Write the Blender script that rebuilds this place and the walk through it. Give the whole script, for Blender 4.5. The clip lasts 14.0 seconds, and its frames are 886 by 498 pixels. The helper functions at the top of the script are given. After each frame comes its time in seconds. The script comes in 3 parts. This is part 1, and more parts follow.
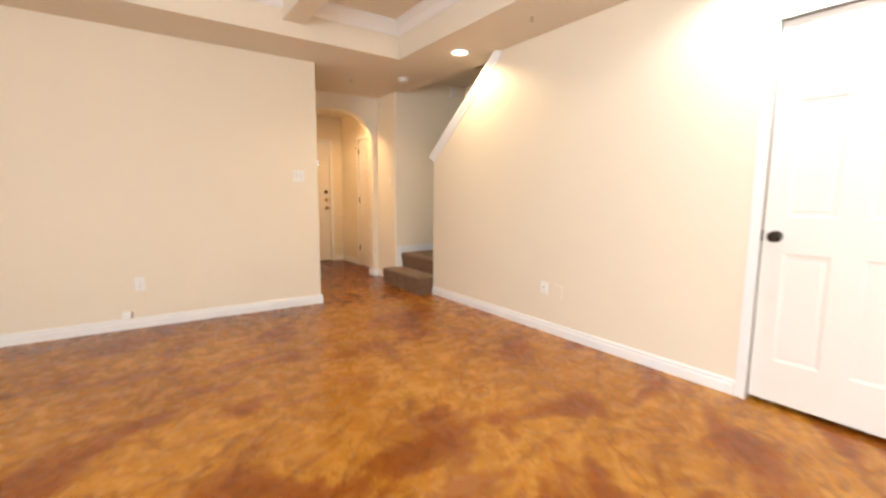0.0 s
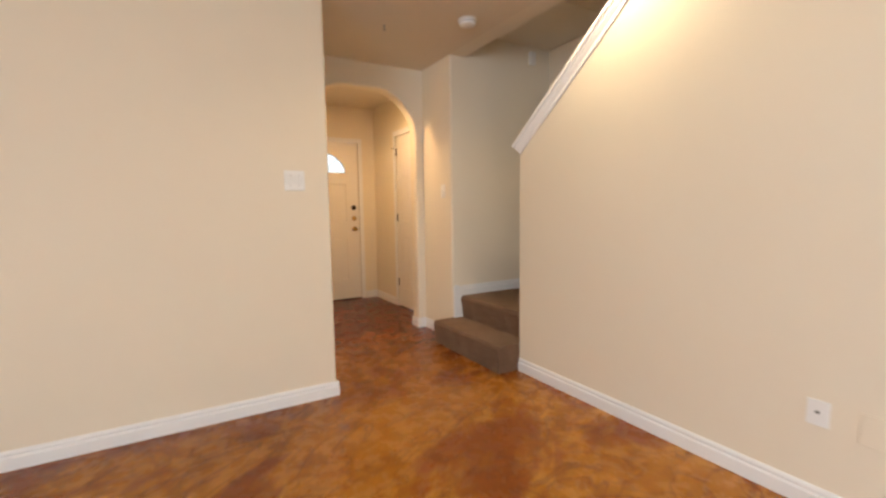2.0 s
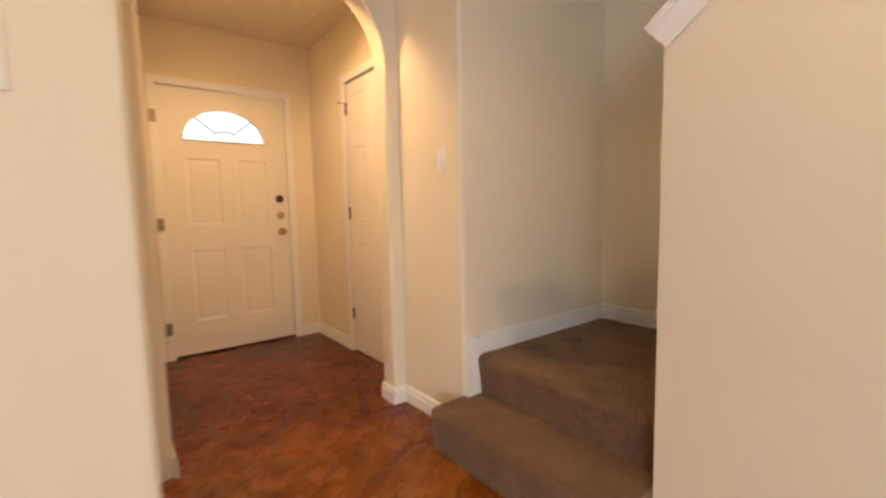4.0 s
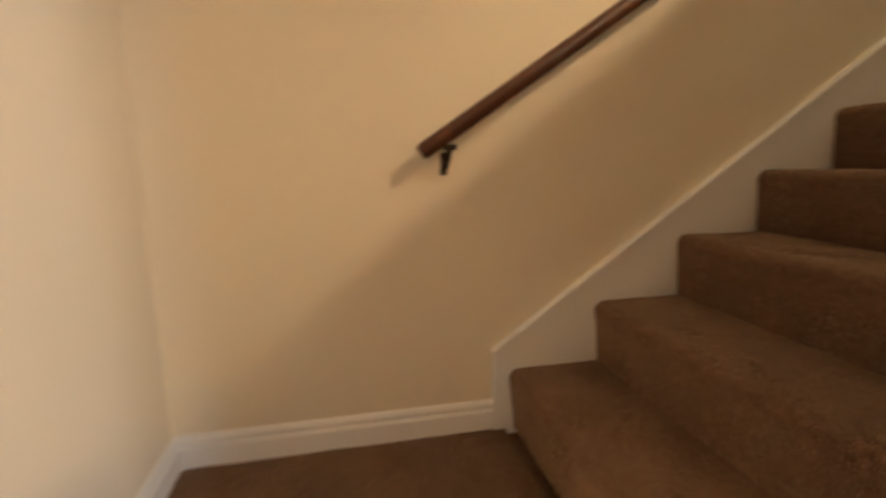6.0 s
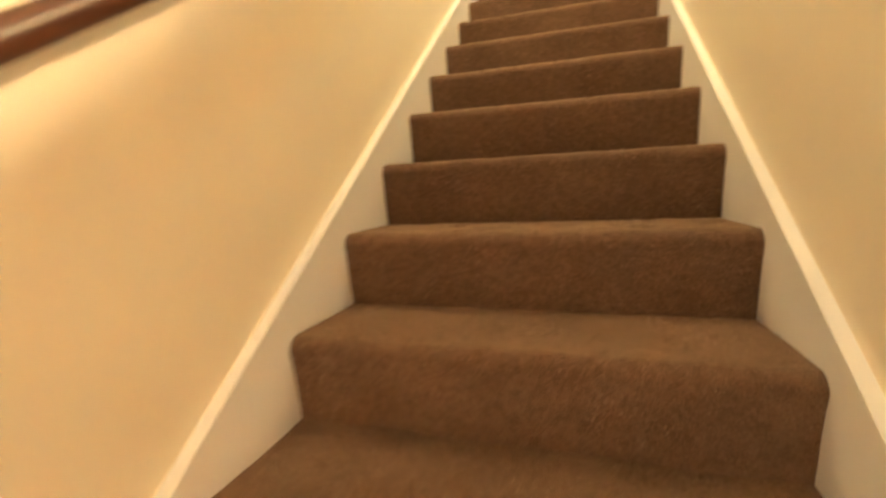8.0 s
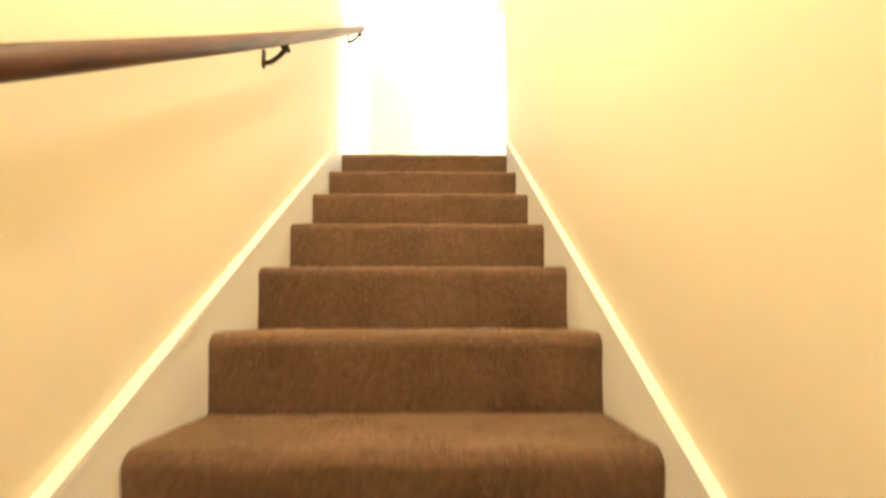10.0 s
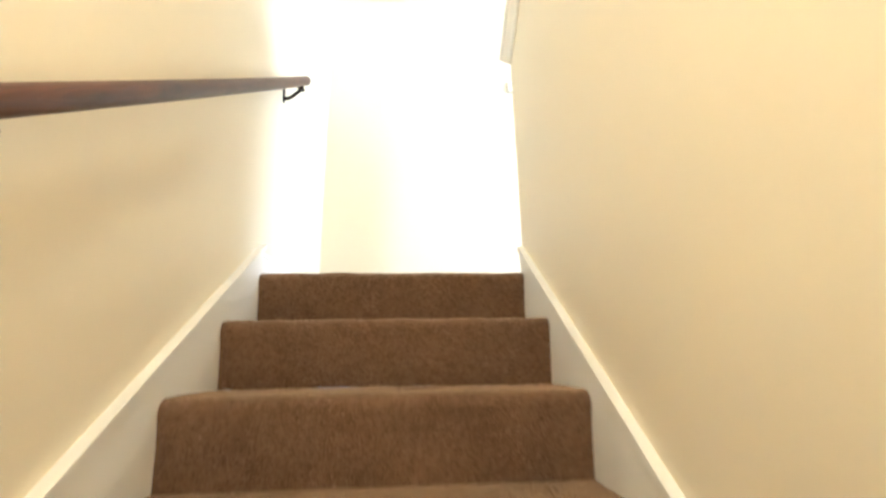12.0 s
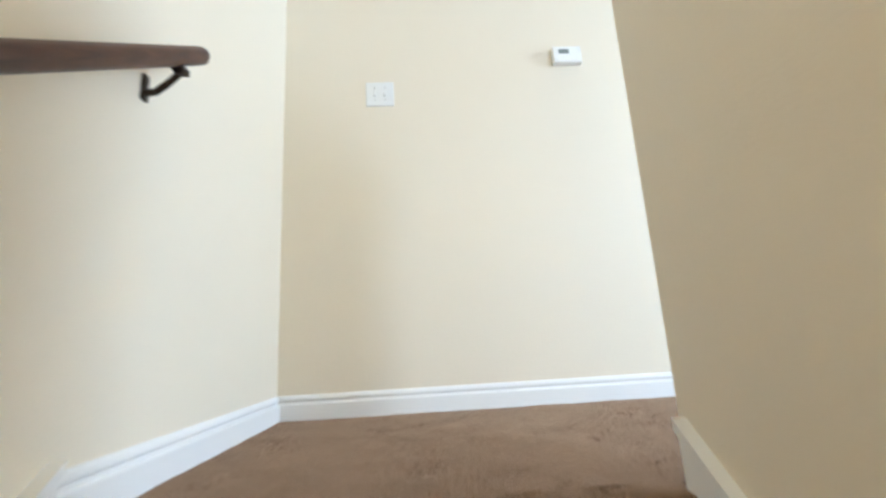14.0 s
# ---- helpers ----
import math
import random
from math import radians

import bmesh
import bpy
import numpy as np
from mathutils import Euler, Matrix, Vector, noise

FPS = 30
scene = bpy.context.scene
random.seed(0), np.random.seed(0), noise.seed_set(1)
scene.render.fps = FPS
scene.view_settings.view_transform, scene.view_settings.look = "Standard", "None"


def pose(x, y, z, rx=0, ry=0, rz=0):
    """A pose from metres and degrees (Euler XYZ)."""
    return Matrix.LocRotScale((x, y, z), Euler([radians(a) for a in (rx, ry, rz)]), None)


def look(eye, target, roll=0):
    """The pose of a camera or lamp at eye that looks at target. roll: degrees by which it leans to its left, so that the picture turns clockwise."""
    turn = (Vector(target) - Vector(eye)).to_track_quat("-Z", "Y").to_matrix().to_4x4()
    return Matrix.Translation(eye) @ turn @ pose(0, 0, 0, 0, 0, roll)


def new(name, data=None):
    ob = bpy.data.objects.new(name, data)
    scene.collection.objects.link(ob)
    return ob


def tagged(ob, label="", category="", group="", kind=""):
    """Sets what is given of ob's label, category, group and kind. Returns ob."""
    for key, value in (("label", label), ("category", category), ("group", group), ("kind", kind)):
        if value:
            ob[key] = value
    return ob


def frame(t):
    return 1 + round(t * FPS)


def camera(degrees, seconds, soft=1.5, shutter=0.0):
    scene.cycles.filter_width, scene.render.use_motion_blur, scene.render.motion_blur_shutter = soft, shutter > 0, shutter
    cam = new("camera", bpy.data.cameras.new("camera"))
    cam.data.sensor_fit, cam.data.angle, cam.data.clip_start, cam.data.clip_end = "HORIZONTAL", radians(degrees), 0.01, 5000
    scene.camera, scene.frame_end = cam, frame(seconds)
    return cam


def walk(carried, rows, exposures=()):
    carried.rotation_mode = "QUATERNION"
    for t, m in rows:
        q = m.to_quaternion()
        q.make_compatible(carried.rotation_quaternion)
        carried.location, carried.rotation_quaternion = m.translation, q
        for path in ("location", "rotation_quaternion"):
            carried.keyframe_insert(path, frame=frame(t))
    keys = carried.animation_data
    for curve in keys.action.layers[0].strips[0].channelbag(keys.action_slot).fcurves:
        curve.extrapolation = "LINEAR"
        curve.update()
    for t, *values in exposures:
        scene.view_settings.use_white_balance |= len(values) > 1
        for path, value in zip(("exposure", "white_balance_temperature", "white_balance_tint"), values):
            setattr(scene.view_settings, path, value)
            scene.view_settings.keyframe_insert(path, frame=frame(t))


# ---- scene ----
# ---- camera and walk ----
cam = camera(90.94, 14.0, soft=2.5, shutter=0.6)

# seconds, x, y, z, heading (degrees clockwise from +y), pitch, roll
PATH = [
    (0.0, -2.832, -4.226, 1.161, 35.11, -7.02, 0.43),
    (0.5, -2.664, -3.763, 1.185, 33.63, -4.44, -0.22),
    (1.0, -2.400, -3.297, 1.196, 28.29, -2.18, 0.36),
    (1.5, -2.231, -2.838, 1.192, 29.09, -3.26, 0.22),
    (2.0, -2.014, -2.371, 1.164, 30.33, -5.17, -0.83),
    (4.3, -1.128, -0.410, 1.096, 41.05, -5.50, -1.30),
    (4.4, -1.063, -0.338, 1.095, 42.54, -5.72, -1.25),
    (4.7, -0.848, -0.118, 1.096, 45.60, -5.70, -1.20),
    (5.0, -0.624, 0.070, 1.100, 51.48, -5.15, -1.10),
    (5.2, -0.488, 0.161, 1.112, 58.47, -7.00, -0.90),
    (5.5, -0.324, 0.308, 1.121, 73.40, -7.59, -1.40),
    (6.0, -0.011, 0.445, 1.180, 102.36, -10.95, 0.00),
    (6.3, 0.145, 0.411, 1.190, 111.69, -10.30, 0.00),
    (6.5, 0.222, 0.356, 1.228, 117.00, -10.68, 0.10),
    (7.0, 0.340, 0.252, 1.295, 131.56, -8.85, -2.30),
    (7.5, 0.500, 0.197, 1.452, 149.78, -12.85, -3.04),
    (8.0, 0.532, -0.051, 1.476, 162.73, -8.23, -2.69),
    (8.5, 0.525, -0.293, 1.517, 172.01, -5.46, -4.45),
    (9.0, 0.554, -0.602, 1.721, 178.55, -0.38, -0.72),
    (11.3, 0.591, -1.589, 2.564, 185.44, 15.38, -2.16),
    (11.5, 0.621, -1.695, 2.597, 187.03, 16.06, -1.84),
    (12.0, 0.575, -1.920, 2.787, 183.96, 14.36, -0.91),
    (12.5, 0.617, -2.128, 2.936, 182.13, 15.19, -1.60),
    (13.0, 0.601, -2.346, 3.089, 182.76, 15.44, -2.54),
    (13.5, 0.590, -2.554, 3.210, 181.65, 14.27, -2.28),
    (14.0, 0.573, -2.790, 3.353, 182.96, 12.37, -3.29),
]


def stand(x, y, z, heading, pitch, roll):
    h, p = radians(heading), radians(pitch)
    ahead = Vector((math.sin(h) * math.cos(p), math.cos(h) * math.cos(p), math.sin(p)))
    return look((x, y, z), Vector((x, y, z)) + ahead, roll)


walk(cam, [(row[0], stand(*row[1:])) for row in PATH],
     exposures=[(0.0, -0.46, 5850, 6), (0.5, -0.64, 5700, 6), (1.0, -0.60, 5650, 5), (2.0, -0.77, 5650, 5), (4.3, -0.64, 5950, 8), (5.0, -0.60, 6400, 10), (5.5, -0.30, 6350, 9), (6.0, 0.18, 6050, 9), (6.5, 0.42, 6050, 8),
                (7.0, 0.75, 6100, 6), (7.5, 1.20, 6350, 6), (8.0, 1.85, 6700, 4), (8.5, 2.35, 6800, 2), (9.0, 2.35, 6800, 2), (10.2, 1.95, 6200, 3), (11.3, 1.68, 5600, 4), (12.0, 1.42, 5200, 4),
                (12.5, 1.2, 5050, 4), (13.2, 0.9, 4900, 4), (14.0, 0.48, 4870, 5)])


# ---- world and large lights ----
world = bpy.data.worlds.new("sky")
scene.world = world
world.use_nodes = True
wn = world.node_tree.nodes
sky = wn.new("ShaderNodeTexSky")
sky.sky_type, sky.sun_disc = "NISHITA", False
sky.sun_elevation, sky.sun_rotation = radians(48), radians(200)
world.node_tree.links.new(sky.outputs[0], wn["Background"].inputs[0])
wn["Background"].inputs[1].default_value = 0.12


def lamp(name, kind, m, power, colour, **settings):
    data = bpy.data.lights.new(name, kind)
    data.energy, data.color = power, colour
    if kind == "SUN":
        data.angle = radians(0.5)
    if kind == "AREA":
        data.shape, data.size, data.size_y = "RECTANGLE", settings["w"], settings["h"]
    if kind == "SPOT":
        data.spot_size, data.spot_blend, data.shadow_soft_size = radians(settings["cone"]), settings["blend"], settings["r"]
    if kind == "POINT":
        data.shadow_soft_size = settings["r"]
    ob = new(name, data)
    ob.matrix_world = m
    return ob


DAY = (1.0, 0.98, 0.96)
WARM = (1.0, 0.68, 0.36)
lamp("sun", "SUN", look((0, 0, 20), (2.2, 6.0, 5.0)), 3.0, (1.0, 0.95, 0.87))
# daylight in the openings of the windows
lamp("window_daylight_living", "AREA", look((-5.52, -4.75, 1.45), (0, -4.55, 1.2)), 275, DAY, w=2.0, h=1.9)
lamp("window_daylight_side", "AREA", look((-2.9, -6.12, 1.35), (-2.9, 0, 1.2)), 48, DAY, w=3.0, h=1.9)
lamp("window_daylight_upstairs", "AREA", look((-2.75, 0.16, 4.35), (-2.75, -4, 4.1)), 80, (0.94, 0.98, 1.0), w=0.75, h=1.5)
lamp("window_daylight_upstairs_side", "AREA", look((-3.52, -3.7, 4.35), (0, -3.9, 4.1)), 82, (0.94, 0.98, 1.0), w=1.3, h=1.5)
# recessed lamps, then an unseen point lamp added to warm the stairwell
lamp("recessed_bulb_stair", "SPOT", look((-0.27, -0.785, 2.472), (-0.27, -0.785, 0)), 68, WARM, cone=156, blend=0.45, r=0.03)
lamp("recessed_bulb_closet", "SPOT", look((-0.28, -3.35, 2.472), (-0.28, -3.35, 0)), 112, (1.0, 0.97, 0.92), cone=165, blend=0.5, r=0.06)
lamp("recessed_bulb_entry", "SPOT", look((-0.60, 1.70, 2.472), (-0.60, 1.70, 0)), 180, (1.0, 0.57, 0.23), cone=168, blend=0.5, r=0.06)
lamp("recessed_bulb_stairwell", "POINT", pose(0.64, -1.45, 3.765), 11.5, (1.0, 0.78, 0.44), r=0.06)


# ---- materials ----
def shader(name, rough=0.5, metal=0.0):
    m = bpy.data.materials.new(name)
    m.use_nodes = True
    b = m.node_tree.nodes["Principled BSDF"]
    b.inputs["Roughness"].default_value, b.inputs["Metallic"].default_value = rough, metal
    return m, m.node_tree.nodes, m.node_tree.links, b


def place(nodes, links, scale=(1, 1, 1)):
    g = nodes.new("ShaderNodeNewGeometry")
    v = nodes.new("ShaderNodeMapping")
    v.inputs["Scale"].default_value = scale
    links.new(g.outputs["Position"], v.inputs["Vector"])
    return v.outputs[0]


def noise_at(nodes, links, where, scale, detail=4.0, rough=0.55, distortion=0.0):
    n = nodes.new("ShaderNodeTexNoise")
    n.inputs["Scale"].default_value, n.inputs["Detail"].default_value = scale, detail
    n.inputs["Roughness"].default_value, n.inputs["Distortion"].default_value = rough, distortion
    links.new(where, n.inputs["Vector"])
    return n.outputs[0]


def ramp(nodes, links, value, stops):
    r = nodes.new("ShaderNodeValToRGB")
    while len(r.color_ramp.elements) < len(stops):
        r.color_ramp.elements.new(0.5)
    for e, (p, c) in zip(r.color_ramp.elements, stops):
        e.position, e.color = p, (*c, 1)
    links.new(value, r.inputs[0])
    return r.outputs[0]


def blend(nodes, links, fac, a, b, mode="MIX"):
    n = nodes.new("ShaderNodeMix")
    n.data_type, n.blend_type = "RGBA", mode
    for value, slot in ((fac, 0), (a, 6), (b, 7)):
        if isinstance(value, (int, float)):
            n.inputs[slot].default_value = value
        elif isinstance(value, tuple):
            n.inputs[slot].default_value = (*value, 1)
        else:
            links.new(value, n.inputs[slot])
    return n.outputs[2]


def relief(nodes, links, b, height, strength, distance=0.002):
    n = nodes.new("ShaderNodeBump")
    n.inputs["Strength"].default_value, n.inputs["Distance"].default_value = strength, distance
    links.new(height, n.inputs["Height"])
    links.new(n.outputs[0], b.inputs["Normal"])


def paint(name, colour, rough, orange_peel=0.35, vary=0.05, grain=140):
    m, n, l, b = shader(name, rough)
    p = place(n, l)
    dark = tuple(c * (1 - vary) for c in colour)
    big = noise_at(n, l, p, 1.7, 3)
    l.new(blend(n, l, big, dark, colour), b.inputs["Base Color"])
    fine = noise_at(n, l, p, grain, 2)
    l.new(ramp(n, l, big, [(0.3, (rough - 0.07,) * 3), (0.7, (rough + 0.07,) * 3)]), b.inputs["Roughness"])
    relief(n, l, b, fine, orange_peel, 0.0015)
    return m


WALL = paint("cream_wall_paint", (0.80, 0.72, 0.575), 0.55)
CEIL = paint("cream_ceiling_paint", (0.76, 0.68, 0.55), 0.75, 0.5)
TRIM = paint("white_trim_paint", (0.83, 0.82, 0.805), 0.46, 0.06, 0.03, 60)
DOOR = paint("white_door_paint", (0.80, 0.76, 0.70), 0.36, 0.10, 0.03, 220)
PLASTIC = paint("white_plastic", (0.84, 0.83, 0.80), 0.3, 0.0, 0.02)
GREY = paint("grey_plastic", (0.22, 0.24, 0.22), 0.35, 0.0, 0.05)
DARK = paint("dark_gap", (0.03, 0.024, 0.02), 0.7, 0.1, 0.2)
STONE = paint("pale_concrete", (0.42, 0.40, 0.36), 0.85, 0.6, 0.2, 50)


def metal(name, colour, rough):
    m, n, l, b = shader(name, rough, 1.0)
    p = place(n, l)
    l.new(blend(n, l, noise_at(n, l, p, 60, 3), tuple(c * 0.75 for c in colour), colour), b.inputs["Base Color"])
    return m


BRONZE = metal("dark_bronze", (0.055, 0.042, 0.034), 0.38)
BRASS = metal("polished_brass", (0.72, 0.52, 0.22), 0.22)
STEEL = metal("satin_nickel", (0.50, 0.47, 0.42), 0.34)
PEWTER = metal("dull_pewter", (0.33, 0.30, 0.26), 0.5)


def make_floor():
    m, n, l, b = shader("acid_stained_concrete", 0.22)
    p = place(n, l)
    # the stain was spread in long strokes across the room
    turned, strokes = n.new("ShaderNodeMapping"), n.new("ShaderNodeMapping")
    turned.inputs["Rotation"].default_value = (0, 0, radians(-28))
    strokes.inputs["Scale"].default_value = (0.78, 1.30, 1)
    l.new(p, turned.inputs["Vector"])
    l.new(turned.outputs[0], strokes.inputs["Vector"])
    q = strokes.outputs[0]
    broad = noise_at(n, l, p, 0.9, 3, 0.55, 0.2)
    mid = noise_at(n, l, q, 1.8, 9, 0.58, 0.6)
    blot = noise_at(n, l, q, 2.3, 8, 0.50, 0.9)
    small = noise_at(n, l, p, 9, 6, 0.66, 0.3)
    fine = noise_at(n, l, p, 34, 4, 0.6)
    # amber ground, red-brown clouds, thin dark seams where the stain pooled round each blotch
    base = ramp(n, l, small, [(0.30, (0.43, 0.172, 0.016)), (0.50, (0.52, 0.230, 0.026)), (0.72, (0.62, 0.315, 0.050))])
    cloud = ramp(n, l, mid, [(0.40, (0.95, 0.95, 0.95)), (0.455, (0.60, 0.60, 0.60)), (0.50, (0.0, 0.0, 0.0))])
    c = blend(n, l, cloud, base, (0.270, 0.072, 0.005))
    seam = ramp(n, l, blot, [(0.465, (0.0, 0.0, 0.0)), (0.487, (0.75, 0.75, 0.75)), (0.497, (0.30, 0.30, 0.30)), (0.54, (0.0, 0.0, 0.0))])
    c = blend(n, l, seam, c, (0.200, 0.056, 0.006))
    pool = ramp(n, l, mid, [(0.525, (0.0, 0.0, 0.0)), (0.545, (0.45, 0.45, 0.45)), (0.575, (0.0, 0.0, 0.0))])
    c = blend(n, l, pool, c, (0.205, 0.060, 0.007))
    tone = ramp(n, l, broad, [(0.34, (0.78, 0.68, 0.56)), (0.58, (1.0, 1.0, 1.0))])
    c = blend(n, l, 0.8, c, tone, "MULTIPLY")
    c = blend(n, l, 0.3, c, ramp(n, l, fine, [(0.32, (0.70, 0.66, 0.60)), (0.60, (1.0, 1.0, 1.0))]), "MULTIPLY")
    # the entry's dim, warm light is put into the colour: darker and redder
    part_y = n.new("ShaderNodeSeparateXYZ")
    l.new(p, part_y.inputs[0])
    entry_shade = n.new("ShaderNodeMapRange")
    entry_shade.inputs[1].default_value, entry_shade.inputs[2].default_value = -0.6, 1.7
    l.new(part_y.outputs[1], entry_shade.inputs[0])
    c = blend(n, l, entry_shade.outputs[0], c, blend(n, l, 1.0, c, (0.29, 0.10, 0.035), "MULTIPLY"))
    l.new(c, b.inputs["Base Color"])
    l.new(ramp(n, l, small, [(0.3, (0.20,) * 3), (0.8, (0.38,) * 3)]), b.inputs["Roughness"])
    b.inputs["Coat Weight"].default_value, b.inputs["Coat Roughness"].default_value = 0.16, 0.05
    b.inputs["Specular IOR Level"].default_value = 0.2
    relief(n, l, b, noise_at(n, l, p, 30, 4), 0.05, 0.002)
    return m


FLOOR = make_floor()


def make_carpet():
    m, n, l, b = shader("brown_pile_carpet", 0.95)
    p = place(n, l)
    pile = noise_at(n, l, p, 330, 3, 0.7)
    tuft = noise_at(n, l, p, 60, 5, 0.65, 0.4)
    tread = noise_at(n, l, p, 6, 4, 0.6)
    c = ramp(n, l, pile, [(0.28, (0.090, 0.048, 0.028)), (0.52, (0.205, 0.119, 0.074)), (0.76, (0.305, 0.192, 0.130))])
    c = blend(n, l, 0.75, c, ramp(n, l, tuft, [(0.3, (0.55, 0.52, 0.50)), (0.6, (1.0, 1.0, 1.0))]), "MULTIPLY")
    c = blend(n, l, 0.55, c, ramp(n, l, tread, [(0.35, (0.62, 0.60, 0.58)), (0.65, (1.0, 1.0, 1.0))]), "MULTIPLY")
    l.new(c, b.inputs["Base Color"])
    b.inputs["Specular IOR Level"].default_value = 0.12
    b.inputs["Sheen Weight"].default_value, b.inputs["Sheen Roughness"].default_value = 0.5, 0.4
    b.inputs["Sheen Tint"].default_value = (1.0, 0.74, 0.48, 1)
    relief(n, l, b, blend(n, l, 0.5, pile, tuft), 0.9, 0.006)
    return m


CARPET = make_carpet()


def make_pile():
    m, n, l, b = shader("brown_carpet_tufts", 0.95)
    p = place(n, l)
    g = n.new("ShaderNodeNewGeometry")
    c = ramp(n, l, g.outputs["Random Per Island"], [(0.0, (0.125, 0.070, 0.042)), (0.5, (0.206, 0.123, 0.079)), (1.0, (0.300, 0.190, 0.128))])
    tread = noise_at(n, l, p, 9, 5, 0.65, 0.3)
    c = blend(n, l, 0.7, c, ramp(n, l, tread, [(0.34, (0.58, 0.55, 0.53)), (0.62, (1.06, 1.06, 1.06))]), "MULTIPLY")
    # clumps of tufts pressed flat or brushed the other way
    clump = noise_at(n, l, p, 38, 4, 0.7, 0.5)
    c = blend(n, l, 0.8, c, ramp(n, l, clump, [(0.34, (0.66, 0.64, 0.62)), (0.52, (1.0, 1.0, 1.0)), (0.72, (1.18, 1.16, 1.14))]), "MULTIPLY")
    l.new(c, b.inputs["Base Color"])
    b.inputs["Specular IOR Level"].default_value = 0.1
    b.inputs["Sheen Weight"].default_value, b.inputs["Sheen Roughness"].default_value = 0.5, 0.4
    b.inputs["Sheen Tint"].default_value = (1.0, 0.74, 0.48, 1)
    return m


PILE = make_pile()


def make_wood():
    m, n, l, b = shader("dark_red_stained_wood", 0.40)
    p = place(n, l, (90, 5, 5))
    grain = noise_at(n, l, p, 1.0, 6, 0.6, 1.2)
    p2 = place(n, l)
    c = ramp(n, l, grain, [(0.3, (0.034, 0.010, 0.006)), (0.55, (0.080, 0.025, 0.012)), (0.75, (0.145, 0.052, 0.024))])
    c = blend(n, l, 0.5, c, ramp(n, l, noise_at(n, l, p2, 4, 4), [(0.3, (0.6, 0.6, 0.6)), (0.7, (1, 1, 1))]), "MULTIPLY")
    l.new(c, b.inputs["Base Color"])
    relief(n, l, b, grain, 0.1, 0.001)
    return m


WOOD = make_wood()


def make_glass():
    m, n, l, b = shader("clear_glass", 0.02)
    b.inputs["Transmission Weight"].default_value = 1.0
    b.inputs["Base Color"].default_value = (0.96, 0.98, 0.97, 1)
    return m


GLASS = make_glass()


def glow(name, colour, power):
    m, n, l, b = shader(name, 0.4)
    b.inputs["Base Color"].default_value = (0.8, 0.75, 0.65, 1)
    b.inputs["Emission Color"].default_value, b.inputs["Emission Strength"].default_value = (*colour, 1), power
    return m


LENS = glow("lit_lamp_lens", (1.0, 0.86, 0.66), 14.0)


# ---- mesh helpers ----
def box(bm, x0, y0, z0, x1, y1, z1, bevel=0.0, segments=2):
    made = bmesh.ops.create_cube(bm, size=1, matrix=Matrix.LocRotScale(
        ((x0 + x1) / 2, (y0 + y1) / 2, (z0 + z1) / 2), None, (abs(x1 - x0), abs(y1 - y0), abs(z1 - z0))))
    if bevel:
        edges = list({e for v in made["verts"] for e in v.link_edges})
        bmesh.ops.bevel(bm, geom=edges, offset=bevel, segments=segments, profile=0.6, affect="EDGES")
    return bm


def slab(*numbers, bevel=0.0, segments=2):
    return box(bmesh.new(), *numbers, bevel=bevel, segments=segments)


AXES = {"x": lambda a, b, c: (c, a, b), "y": lambda a, b, c: (a, c, b), "z": lambda a, b, c: (a, b, c)}


def prism(bm, outline, axis, low, high, cuts=1, round_edges=None, radius=0.02):
    """Pushes an outline along an axis. The outline is (y, z), (x, z) or (x, y) for the axes x, y and z."""
    turn = AXES[axis]
    rings = []
    for i in range(cuts + 1):
        c = low + (high - low) * i / cuts
        rings.append([bm.verts.new(turn(a, b, c)) for a, b in outline])
    faces = [bm.faces.new(rings[0]), bm.faces.new(rings[-1])]
    for r0, r1 in zip(rings, rings[1:]):
        for i in range(len(outline)):
            j = (i + 1) % len(outline)
            faces.append(bm.faces.new((r0[i], r0[j], r1[j], r1[i])))
    bmesh.ops.recalc_face_normals(bm, faces=faces)
    if round_edges:
        edges = [e for e in {e for f in faces for e in f.edges} if round_edges(e)]
        bmesh.ops.bevel(bm, geom=edges, offset=radius, segments=4, profile=0.5, affect="EDGES")
    return bm


def rod(bm, a, b, r, sides=16, r2=None):
    a, b = Vector(a), Vector(b)
    m = Matrix.Translation((a + b) / 2) @ (b - a).to_track_quat("Z", "Y").to_matrix().to_4x4()
    bmesh.ops.create_cone(bm, cap_ends=True, segments=sides, radius1=r, radius2=r if r2 is None else r2, depth=(b - a).length, matrix=m)
    return bm


def lathe(bm, profile, m, sides=24):
    """Turns a profile of (radius, height) round the local z of the pose m."""
    rings = []
    for r, h in profile:
        rings.append([bm.verts.new(m @ Vector((max(r, 1e-5) * math.cos(2 * math.pi * i / sides), max(r, 1e-5) * math.sin(2 * math.pi * i / sides), h))) for i in range(sides)])
    faces = []
    for r0, r1 in zip(rings, rings[1:]):
        for i in range(sides):
            j = (i + 1) % sides
            faces.append(bm.faces.new((r0[i], r0[j], r1[j], r1[i])))
    faces += [bm.faces.new(rings[0]), bm.faces.new(rings[-1])]
    bmesh.ops.recalc_face_normals(bm, faces=faces)
    return bm


def mesh_of(name, bm, material, smooth=False):
    data = bpy.data.meshes.new(name)
    if smooth:
        for f in bm.faces:
            f.smooth = True
        for e in bm.edges:
            if len(e.link_faces) == 2 and e.calc_face_angle(0) > radians(40):
                e.smooth = False
    bm.to_mesh(data)
    bm.free()
    data.materials.append(material)
    return data


def part(name, bm, material, parent, label="", smooth=False):
    ob = new(name, mesh_of(name, bm, material, smooth))
    ob.parent = parent
    return tagged(ob, label) if label else ob


